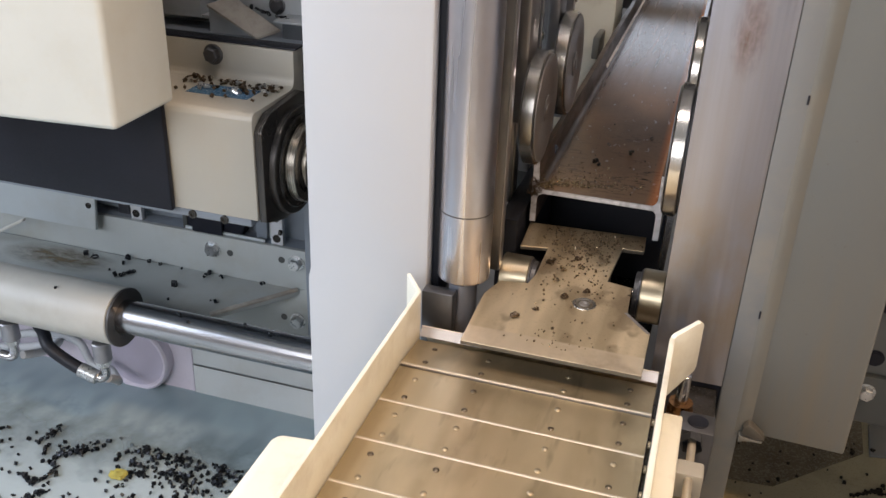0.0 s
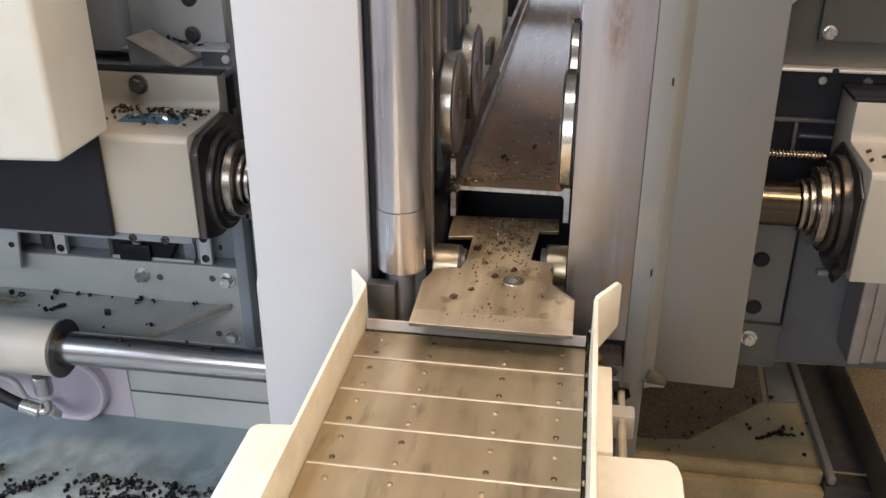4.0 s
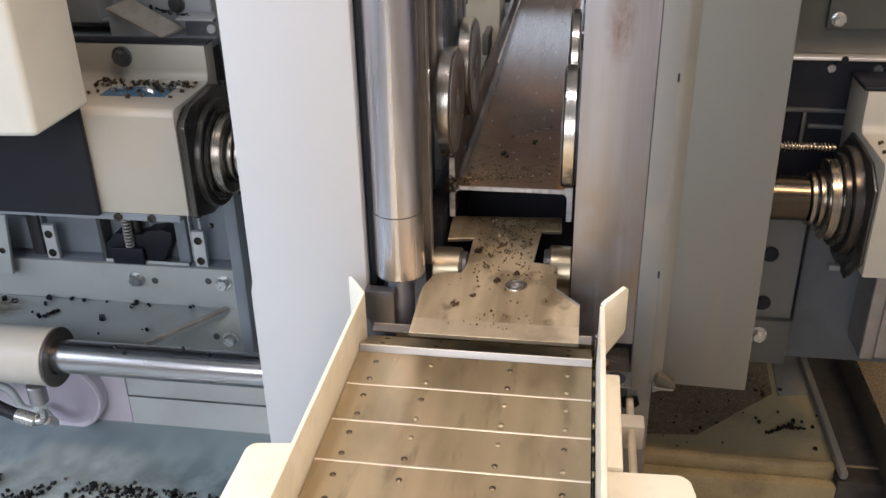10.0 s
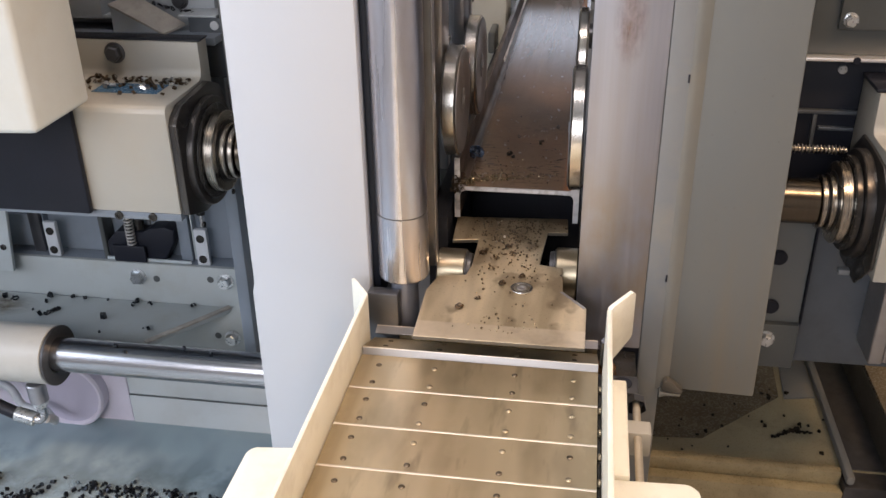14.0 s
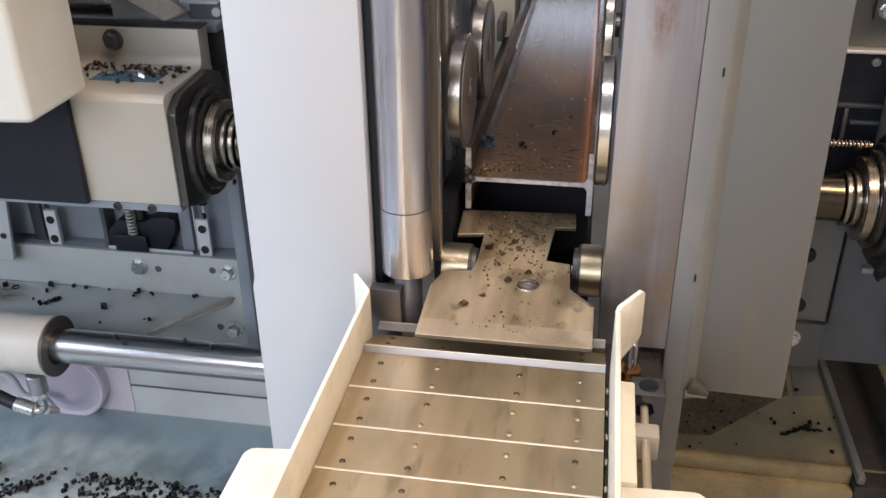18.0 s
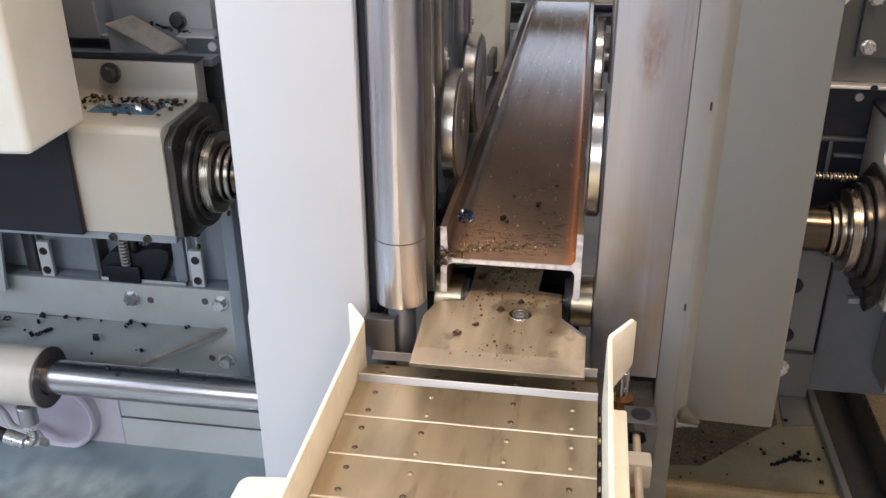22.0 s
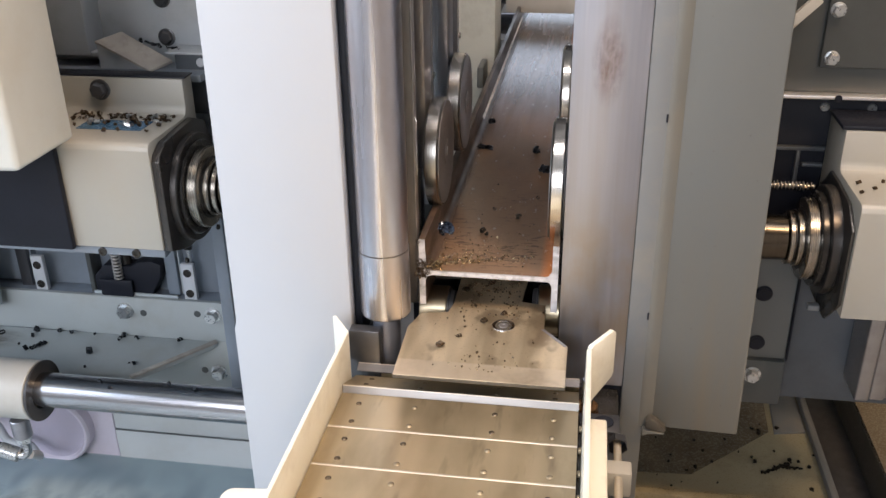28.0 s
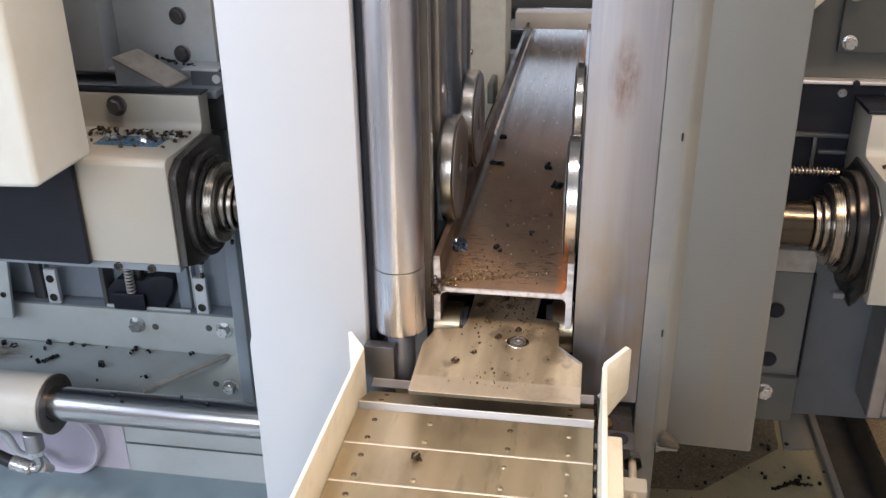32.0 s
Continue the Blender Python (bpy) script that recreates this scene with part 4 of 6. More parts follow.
def left_bracket():
    t = thing("chip_shelf", (-0.9, 0.62, 0.4), "pale blue-grey bolted angle shelf littered with chips", "angle shelf")
    bm = box(-2.0, -0.632, 0.643, 0.655, 0.515, 0.613, 0.0015)
    part("upright_plate", bm, SHELF_GREY, t)
    part("lower_plate", prism([(-0.98, 0.385), (-0.636, 0.385), (-0.633, 0.5149), (-0.98, 0.5149)], 1, 0.644, 0.655, 0.001), SHELF_GREY, t)
    poly = [(-2.0, 0.6428), (-0.664, 0.6428), (-0.668, 0.628), (-0.787, 0.478), (-0.80, 0.45), (-2.0, 0.45)]
    part("shelf_plate", prism(poly, 2, 0.505, 0.515, 0.001), SHELF_GREY, t)
    stain("grease_stain", (-1.25, 0.585, 0.5153), 2, 0.155, 0.0565, GREASE, t, "brown grease stain")
    a, b = Vector((-0.664, 0.638, 0.0)), Vector((-0.79, 0.476, 0.0))
    d = (b - a).normalized()
    n = Vector((-d.y, d.x, 0)) * 0.006
    part("diagonal_lip", prism([(a - n)[:2], (b - n)[:2], (b + n)[:2], (a + n)[:2]], 2, 0.5155, 0.5215, 0.0015), DUSTY, t, "dusty tan diagonal lip")
    for x, z in ((-0.874, 0.579), (-0.667, 0.582), (-0.669, 0.433)):
        hex_bolt((x, 0.643, z), (0, -1, 0), 0.026, 0.014, t, ZINC, 0.019, turn=rng.uniform(0, 1))
    # flat dark discs carry the shade of open bolt holes
    for x, z in ((-0.831, 0.576), (-0.703, 0.583), (-0.704, 0.436)):
        part("hole_disc", lathe([(0, 0), (0, 0.008), (0.001, 0.0075), (0.001, 0)], (x, 0.643, z), (0, -1, 0), 20), DARK_GREY, t)
    return t


def hydraulic_cylinder():
    y, z = 0.39, 0.530
    t = thing("hydraulic_cylinder", (-1.3, y, z - 0.08), "cream hydraulic cylinder with a long chromed piston rod", "hydraulic cylinder")
    part("barrel", lathe([(0, 0), (0, 0.0605), (1.056, 0.0605), (1.058, 0.059), (1.058, 0.045)], (-2.0, y, z), (1, 0, 0), 56), CYLINDER, t)
    part("end_ring", lathe([(0, 0.0600), (0.002, 0.0622), (0.006, 0.0622), (0.007, 0.061), (0.006, 0.055), (0.004, 0.036)], (-0.940, y, z), (1, 0, 0), 56), OILY_STEEL, t, "dark steel end ring")
    part("piston_rod", rod((-0.95, y, z + 0.003), (-0.2, y, z + 0.003), 0.035, 0.001, 56), CHROME_X, t, "chromed piston rod with chips on it")
    part("mount", box(-1.96, -1.86, 0.34, 0.44, 0.2005, 0.4695, 0.004), CYLINDER, t)
    for x in (-0.99, -1.222):
        port = part("port", rod((x, y - 0.02, z - 0.105), (x, y - 0.02, z - 0.06), 0.019, 0.002), GUIDE_STEEL, t)
        hex_bolt((x, y - 0.02, z - 0.104), (0, 0, -1), 0.027, 0.016, port, ZINC, name="union_nut")
        part("elbow", tube([(x, y - 0.02, z - 0.12), (x, y - 0.02, z - 0.14), (x - 0.008, y - 0.025, z - 0.15), (x - 0.03, y - 0.03, z - 0.145)], 0.0105), CHROME_X, t)
    h = thing("hydraulic_hose", (-1.1, 0.36, 0.36), "black rubber hydraulic hose with crimped ends", "hose")
    part("hose", tube([(-1.04, 0.36, 0.392), (-1.08, 0.36, 0.41), (-1.12, 0.362, 0.435), (-1.17, 0.40, 0.45), (-1.3, 0.46, 0.45), (-1.9, 0.5, 0.42)], 0.0135), RUBBER, h)
    part("crimp", rod((-1.003, 0.36, 0.382), (-1.045, 0.36, 0.394), 0.0155, 0.002), ZINC, h)
    c = thing("cable_conduit", (-1.2, 0.5, 0.3), "white plastic conduit looped behind the cylinder", "conduit")
    part("conduit", tube([(-1.7, 0.53, 0.26), (-1.42, 0.53, 0.295), (-1.325, 0.53, 0.32), (-1.25, 0.53, 0.334), (-1.188, 0.53, 0.325), (-1.157, 0.525, 0.278), (-1.103, 0.52, 0.275), (-1.078, 0.51, 0.255), (-1.03, 0.45, 0.31), (-1.0, 0.385, 0.365)], 0.0095), COLUMN_WHITE, c)
    part("conduit", tube([(-1.7, 0.53, 0.23), (-1.428, 0.53, 0.26), (-1.324, 0.53, 0.284), (-1.236, 0.52, 0.324), (-1.215, 0.45, 0.345), (-1.222, 0.39, 0.37)], 0.0090), COLUMN_WHITE, c)
    return t


def left_base():
    t = thing("folded_panel", (-0.7, 0.62, 0.0), "grey-cream folded base panel with a long joint", "panel")
    part("upper_panel", box(-0.93, -0.27, 0.60, 0.63, 0.281, 0.345, 0.003), BASE_GREY, t)
    part("lower_panel", box(-0.93, -0.27, 0.598, 0.63, 0.0, 0.279, 0.002), BASE_GREY, t)
    part("joint", box(-0.929, -0.27, 0.5972, 0.5985, 0.2788, 0.2812), DARK_GREY, t, "dark joint line")
    part("top_edge", box(-0.93, -0.27, 0.6305, 0.699, 0.335, 0.345, 0.002), BASE_GREY, t)
    p = thing("lid_panel", (-1.2, 0.66, 0.0), "lavender-white panel with a round lid", "panel")
    part("panel", box(-2.0, -0.932, 0.600, 0.66, 0.0, 0.40, 0.003), LAVENDER, p)
    part("lid", lathe([(0, 0.090), (0.028, 0.092), (0.034, 0.088), (0.034, 0.083), (0.028, 0.079), (0.026, 0.0)], (-1.073, 0.600, 0.284), (0, -1, 0), 56), LAVENDER, p, "round lid with a raised rim")
    part("lid_face", lathe([(0.0275, 0.0785), (0.0285, 0.078), (0.0285, 0.0)], (-1.073, 0.600, 0.284), (0, -1, 0), 56), LID_FACE, p)
    tagged(part("chip_tray", box(-2.0, -0.392, -1.2, 0.639, 0.0, 0.20, 0.002), TRAY_BLUE), "pale blue painted chip tray under the left head", "chip tray", kind="structure")
    film = bmesh.new()
    film.faces.new([film.verts.new(p) for p in ((-1.0, -0.30, 0), (0.41, -0.30, 0), (0.41, 0.11, 0), (-1.0, 0.11, 0))])
    pool = part("coolant", film, COOLANT)
    pool.location = (-0.81, 0.484, 0.2012)
    tagged(pool, "milky blue-grey coolant over sunk chips in the tray", "coolant", kind="stuff")



LEFT_SPINDLE = (0.36, 1.008)


def left_slide():
    """Rises with the head: back plate, cover, black motor box."""
    t = thing("left_slide", (-0.9, 0.4, 0.93), "blue-grey vertical slide with a cream sheet metal cover", "machine slide")
    part("back_plate", box(-2.0, -0.575, 0.56, 0.59, 0.96, 1.9, 0.003), SLIDE_GREY, t)
    part("cover", prism([(-0.656, 0.08), (-0.656, 0.232), (-1.6, 0.232), (-1.6, 0.0)], 2, 1.1315, 2.2, 0.009, seg=4), COVER, t, "cream painted sheet metal cover")
    part("carrier", box(-1.6, -0.93, 0.2495, 0.5595, 0.9345, 2.0, 0.003), DARK_GREY, t)
    part("lower_flange", box(-1.6, -0.55, 0.255, 0.54, 0.920, 0.9335, 0.002), BLUE_GREY, t)
    for x in (-0.66, -0.60):
        cap_screw((x, 0.256, 0.926), (0, -1, 0), 0.0075, 0.004, t)
    part("angle_bar", box(-0.85, -0.763, 0.50, 0.559, 1.1925, 1.9, 0.003), SLIDE_GREY, t)
    part("angle_foot", box(-0.7625, -0.732, 0.50, 0.559, 1.1925, 1.200, 0.002), SLIDE_GREY, t)
    cap_screw((-0.81, 0.52, 1.165), (0, -1, 0), 0.006, 0.004, t, material=ZINC)
    part("rear_shelf", box(-0.95, -0.545, 0.47, 0.559, 1.158, 1.172, 0.002), BLUE_GREY, t)
    own = bmesh.new()
    quad = [(-0.744, 0.49, 1.218), (-0.706, 0.52, 1.229), (-0.617, 0.52, 1.179), (-0.643, 0.48, 1.171)]
    lo = [own.verts.new(p) for p in quad]
    hi = [own.verts.new((x, y, z + 0.004)) for x, y, z in quad]
    own.faces.new(lo)
    own.faces.new(hi[::-1])
    for k in range(4):
        own.faces.new((lo[k], hi[k], hi[(k + 1) % 4], lo[(k + 1) % 4]))
    bmesh.ops.recalc_face_normals(own, faces=own.faces[:])
    part("chute_plate", own, DUSTY, t, "tilted dusty sheet metal chute", smooth=False)
    part("chute_web", prism([(-0.742, 1.2165), (-0.65, 1.1725), (-0.742, 1.1725)], 1, 0.492, 0.496), SLIDE_GREY, t)
    for z in (1.216, 1.285):
        hex_bolt((-0.640, 0.56, z), (0, -1, 0), 0.022, 0.008, t, GRAPHITE, 0.016)
    part("ledge", box(-0.62, -0.55, 0.50, 0.559, 1.199, 1.203, 0.001), SLIDE_GREY, t)
    # solid box whose dark paint makes the shade under the ledge
    part("dark_slot", box(-0.605, -0.50, 0.505, 0.5595, 1.09, 1.198, 0.002), DARK_BLUE, t)
    part("white_screw", rod((-0.556, 0.505, 1.185), (-0.556, 0.501, 1.185), 0.008), COLUMN_WHITE, t)
    part("inner_plate", box(-0.545, -0.42, 0.50, 0.53, 0.86, 1.30, 0.003), GREY_PAINT, t)
    part("lug_plate", box(-0.585, -0.535, 0.46, 0.475, 0.905, 0.955, 0.003), COLUMN_WHITE, t)
    return t


def spindle(t, x, y, z, s, body, neck, dark_r):
    """Turned spindle nose; s: +1 points to +x; body and neck: lengths of its dark flange and of the shoulder after it."""
    d = body + neck + 0.001
    prof = ((0.0, body, dark_r, FLANGE_STEEL, "end_flange"), (body + 0.0005, neck, dark_r - 0.012, BLACK_OILY, "shoulder"), (d, 0.0172, 0.069, NOSE_STEEL, "bearing_ring"),
            (d + 0.0174, 0.0016, 0.053, FLANGE_STEEL, "gap_ring"), (d + 0.0192, 0.0095, 0.0480, NOSE_STEEL, "bearing_ring"), (d + 0.0289, 0.0036, 0.0400, FLANGE_STEEL, "gap_ring"), (d + 0.0327, 0.0085, 0.0455, NOSE_STEEL, "bearing_ring"))
    for at_x, w, r, m, name in prof:
        edge = min(0.0015, w * 0.3)
        part(name, lathe([(0, 0), (0, r - 0.001), (edge * 0.6, r), (w - edge, r), (w, r - edge), (w, 0)], (x + s * at_x, y, z), (s, 0, 0), 64), m, t)
    part("spindle_shaft", rod((x + s * (d + 0.0415), y, z), (x + s * 0.25, y, z), 0.039, 0.002, 44), SHAFT, t, "oily turned spindle shaft")


def left_head():
    t = thing("drilling_unit", (-0.62, 0.36, 0.93), "cream drilling head with black motor box and dark flanged spindle", "drill head", "drill heads")
    y, z = LEFT_SPINDLE
    sec = [(0.25, 0.936), (0.25, 1.107), (0.2525, 1.1145), (0.257, 1.118), (0.264, 1.119), (0.390, 1.119), (0.398, 1.122), (0.402, 1.130), (0.403, 1.136), (0.403, 1.181), (0.44, 1.181), (0.44, 0.936)]
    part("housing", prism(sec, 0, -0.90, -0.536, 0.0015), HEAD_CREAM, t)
    part("motor_box", box(-1.6, -0.688, 0.236, 0.2485, 0.934, 1.1305, 0.003), BLACK, t, "black motor box beside the head")
    part("neck", box(-0.899, -0.62, 0.4405, 0.5595, 0.98, 1.10, 0.003), DARK_GREY, t)
    part("rear_cap", box(-0.90, -0.533, 0.406, 0.44, 1.1815, 1.1845, 0.001), BLACK, t)
    lug = [(0.2535, 0.934), (0.2535, 1.088), (0.260, 1.098), (0.285, 1.112), (0.400, 1.117), (0.44, 1.10), (0.462, 1.05), (0.462, 0.95), (0.42, 0.912), (0.32, 0.912), (0.285, 0.922)]
    part("end_plate", prism(lug, 0, -0.5355, -0.522, 0.0012), FLANGE_STEEL, t, "oily dark steel end plate")
    spindle(t, -0.5215, y, z, 1, 0.0115, 0.0045, 0.093)
    hex_bolt((-0.686, 0.403, 1.160), (0, -1, 0), 0.024, 0.012, t, GRAPHITE, 0.018, name="black_bolt")
    part("name_plate", box(-0.690, -0.577, 0.313, 0.362, 1.1193, 1.1200), LABEL_BLUE, t, "blue film label")
    for k in range(3):
        cap_screw((-0.5195, 0.29 + k * 0.07, 0.90 if k != 1 else 1.095), (1, 0, 0), 0.005, 0.004, t)
    return t


# ---- the right carriage ----
def right_column():
    t = thing("clamp_column", (0.25, 0.2, 0.0), "grey clamp column faced with a brushed steel wear plate", "machine column")
    part("wear_plate", box(0.1015, 0.1995, 0.165, 0.25, 0.797, 2.5, 0.0010), WEAR_STEEL, t, "brushed steel wear plate")
    part("joint_strip", box(0.1997, 0.2005, 0.1662, 0.25, 0.72, 2.5), DARK_GREY, t)
    part("edge_strip", box(0.2007, 0.2345, 0.165, 0.25, 0.40, 2.5, 0.0010), STRIP_GREY, t)
    bm = prism([(0.2365, 0.726), (0.3765, 0.722), (0.3765, 0.735), (0.369, 1.30), (0.366, 2.5), (0.2365, 2.5)], 1, 0.169, 0.25, 0.003)
    part("front_panel", bm, PANEL_GREY, t)
    fillet = [(0.2285, 0.1660), (0.2290, 0.1649), (0.2315, 0.1642), (0.2350, 0.1640), (0.2390, 0.1646), (0.2440, 0.1664), (0.2490, 0.1686), (0.2490, 0.1700)]
    part("weld_bead", prism(fillet, 2, 0.727, 2.49), WELD, t, "smoothed tan weld fillet")
    part("lug", prism([(0.2375, 0.733), (0.2385, 0.745), (0.245, 0.751), (0.254, 0.746), (0.270, 0.732), (0.268, 0.728), (0.250, 0.729)], 1, 0.152, 0.1685, 0.002), OILY_GREY, t)
    part("lug_foot", prism([(0.2348, 0.731), (0.240, 0.7285), (0.268, 0.7270), (0.266, 0.7235), (0.243, 0.7225), (0.2348, 0.718)], 1, 0.152, 0.168, 0.001), WELD, t)
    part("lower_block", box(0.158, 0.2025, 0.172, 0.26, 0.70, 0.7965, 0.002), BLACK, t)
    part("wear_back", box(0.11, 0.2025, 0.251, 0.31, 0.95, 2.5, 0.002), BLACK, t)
    stain("rub_mark", (0.149, 0.1646, 1.29), 1, 0.024, 0.065, RUST_MARK, t, "faded reddish rub mark")
    for z in (1.217, 0.921, 1.5):
        part("drain_slot", box(0.2268, 0.2293, 0.1636, 0.1655, z - 0.006, z + 0.005, 0.0004), BLACK, t)
    part("bearing_block", box(0.1485, 0.194, 0.030, 0.072, 0.735, 0.811, 0.0025), GRAPHITE, t)
    part("dowel", lathe([(0, 0.0135), (0.0012, 0.0135), (0.0018, 0.0125), (0.0012, 0.0110), (0.0012, 0)], (0.172, 0.052, 0.811), (0, 0, 1), 28), BLACK, t, "dark round dowel in the bearing block")
    part("copper_bush", lathe([(0, 0.010), (0, 0.016), (0.002, 0.0175), (0.010, 0.0175), (0.012, 0.016), (0.020, 0.016), (0.020, 0.006)], (0.1475, 0.094, 0.788), (0, 0, 1), 28), COPPER, t, "copper bush on an upright pin")
    part("bush_pin", rod((0.1475, 0.094, 0.74), (0.1475, 0.094, 0.852), 0.0085), CHROME_X, t)
    part("bush_bracket", box(0.128, 0.1945, 0.073, 0.171, 0.735, 0.7875, 0.002), BLACK_OILY, t)
    part("tie_block", box(0.112, 0.20, 0.311, 0.589, 0.75, 0.93, 0.002), DARK_STEEL, t)
    part("wheel_post", box(0.1260, 0.16, 0.59, 0.65, 0.0, 2.3, 0.002), DARK_STEEL, t)
    part("clamp_foot", box(0.118, 0.20, 0.19, 0.25, 0.86, 0.9, 0.002), DARK_STEEL, t)
    return t


def right_rear_frame():
    t = thing("rear_frame", (0.5, 0.6, 0.3), "dark grey rear frame of the clamp carriage with bolted steel plate", "machine frame")
    part("bolt_plate", box(0.36, 0.512, 0.50, 0.525, 0.66, 0.872, 0.003), GREY_PAINT, t)
    part("lower_bracket", box(0.36, 0.512, 0.49, 0.53, 0.565, 0.6595, 0.003), DARK_GREY, t)
    part("plate_edge", box(0.5125, 0.5158, 0.495, 0.53, 0.66, 0.872, 0.001), BLACK, t)
    for z in (0.795, 0.693):
        hex_bolt((0.457, 0.50, z), (0, -1, 0), 0.024, 0.003, t, BLACK, 0.015, name="black_bolt")
    hex_bolt((0.456, 0.49, 0.629), (0, -1, 0), 0.022, 0.011, t, ZINC, 0.016)
    part("dark_panel", box(0.516, 0.80, 0.56, 0.58, 0.538, 0.90, 0.003), DARK_BLUE, t)
    part("frame_body", box(0.36, 0.80, 0.581, 0.65, 0.545, 0.87, 0.003), DARK_GREY, t)
    part("tie_beam", box(0.245, 0.3595, 0.2515, 0.53, 0.76, 0.87, 0.003), DARK_GREY, t)
    part("cover_shelf", box(0.36, 0.512, 0.498, 0.559, 0.873, 0.915, 0.002), DUSTY, t)
    for x0, x1, y0 in ((0.636, 0.662, 0.470), (0.6625, 0.690, 0.476), (0.6905, 0.76, 0.484)):
        part("tele_cover", box(x0, x1, y0, 0.555, 0.60, 0.9, 0.005, 3), FACE_STEEL, t, "telescopic steel way cover")
    return t


def right_slide():
    t = thing("right_slide", (0.8, 0.6, 0.95), "dark grey vertical slide with a bright rail and zinc bolts", "machine slide")
    part("back_plate", box(0.30, 0.95, 0.60, 0.63, 1.125, 2.2, 0.003), DARK_GREY, t)
    part("bolted_plate", box(0.508, 0.64, 0.588, 0.5995, 1.183, 1.9, 0.003), DARK_GREY, t)
    for x, z in ((0.525, 1.204), (0.523, 1.284), (0.523, 1.365)):
        hex_bolt((x, 0.588, z - 0.004), (0, -1, 0), 0.019, 0.010, t, ZINC, 0.0125, turn=rng.uniform(0, 1))
    part("bright_rail", box(0.30, 0.95, 0.575, 0.5995, 1.1320, 1.1385, 0.0015), BRIGHT_EDGE, t, "bright ground rail")
    part("rail_notch", rod((0.544, 0.5745, 1.135), (0.544, 0.5735, 1.135), 0.006), BLACK, t)
    # solid black box: its colour gives the recess its shade
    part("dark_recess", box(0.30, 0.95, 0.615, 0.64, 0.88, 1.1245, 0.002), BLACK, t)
    for x in (0.534, 0.612, 0.69):
        part("white_screw", rod((x, 0.6149, 1.109), (x, 0.609, 1.109), 0.0078), ZINC, t)
    part("inner_frame", box(0.35, 0.60, 0.604, 0.6145, 1.030, 1.037, 0.001), DARK_BLUE, t)
    part("inner_frame", box(0.498, 0.505, 0.606, 0.6145, 0.97, 1.0295, 0.001), DARK_BLUE, t)
    part("inner_frame", box(0.51, 0.60, 0.604, 0.6145, 1.0, 1.006, 0.001), DARK_BLUE, t)
    # strut drawn in dull grey-cream, which holds the shade on it
    part("strut", prism([(0.40, 1.222), (0.412, 1.212), (0.492, 1.296), (0.481, 1.310)], 1, 0.56, 0.572, 0.002), CYLINDER, t, "cream painted diagonal strut")
    return t


RIGHT_SPINDLE = (0.46, 0.925)


def right_head():
    t = thing("drilling_unit", (0.65, 0.46, 0.82), "cream painted drilling head facing the clamp column, oily black end", "drill head", "drill heads")
    y, z = RIGHT_SPINDLE
    sec = [(0.34, 0.841), (0.34, 1.024), (0.3425, 1.031), (0.347, 1.035), (0.354, 1.036), (0.480, 1.036), (0.488, 1.039), (0.492, 1.046), (0.493, 1.052), (0.493, 1.104), (0.599, 1.104), (0.599, 0.841)]
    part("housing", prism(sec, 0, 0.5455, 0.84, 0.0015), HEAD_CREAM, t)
    part("rear_cap", box(0.540, 0.84, 0.496, 0.59, 1.1045, 1.112, 0.002), BLACK, t)
    lug = [(0.345, 0.86), (0.345, 0.99), (0.39, 1.02), (0.47, 1.026), (0.52, 1.026), (0.56, 0.99), (0.56, 0.86), (0.51, 0.80), (0.41, 0.80)]
    part("end_plate", prism(lug, 0, 0.539, 0.545, 0.0025), FLANGE_STEEL, t, "oily black end plate")
    spindle(t, 0.5385, y, z, -1, 0.0160, 0.0110, 0.092)
    bm = rod((0.28, 0.50, 1.003), (0.5135, 0.50, 1.003), 0.0040)
    for k in range(38):
        lathe([(0, 0.0040), (0.0012, 0.0085), (0.0025, 0.0085), (0.0037, 0.0040)], (0.283 + k * 0.006, 0.50, 1.003), (1, 0, 0.1), 12, bm)
    part("feed_screw", bm, NOSE_STEEL, t, "bright threaded feed screw")
    part("lug_plate", box(0.516, 0.535, 0.42, 0.435, 0.808, 0.818, 0.002), STRIP_GREY, t)
    return t


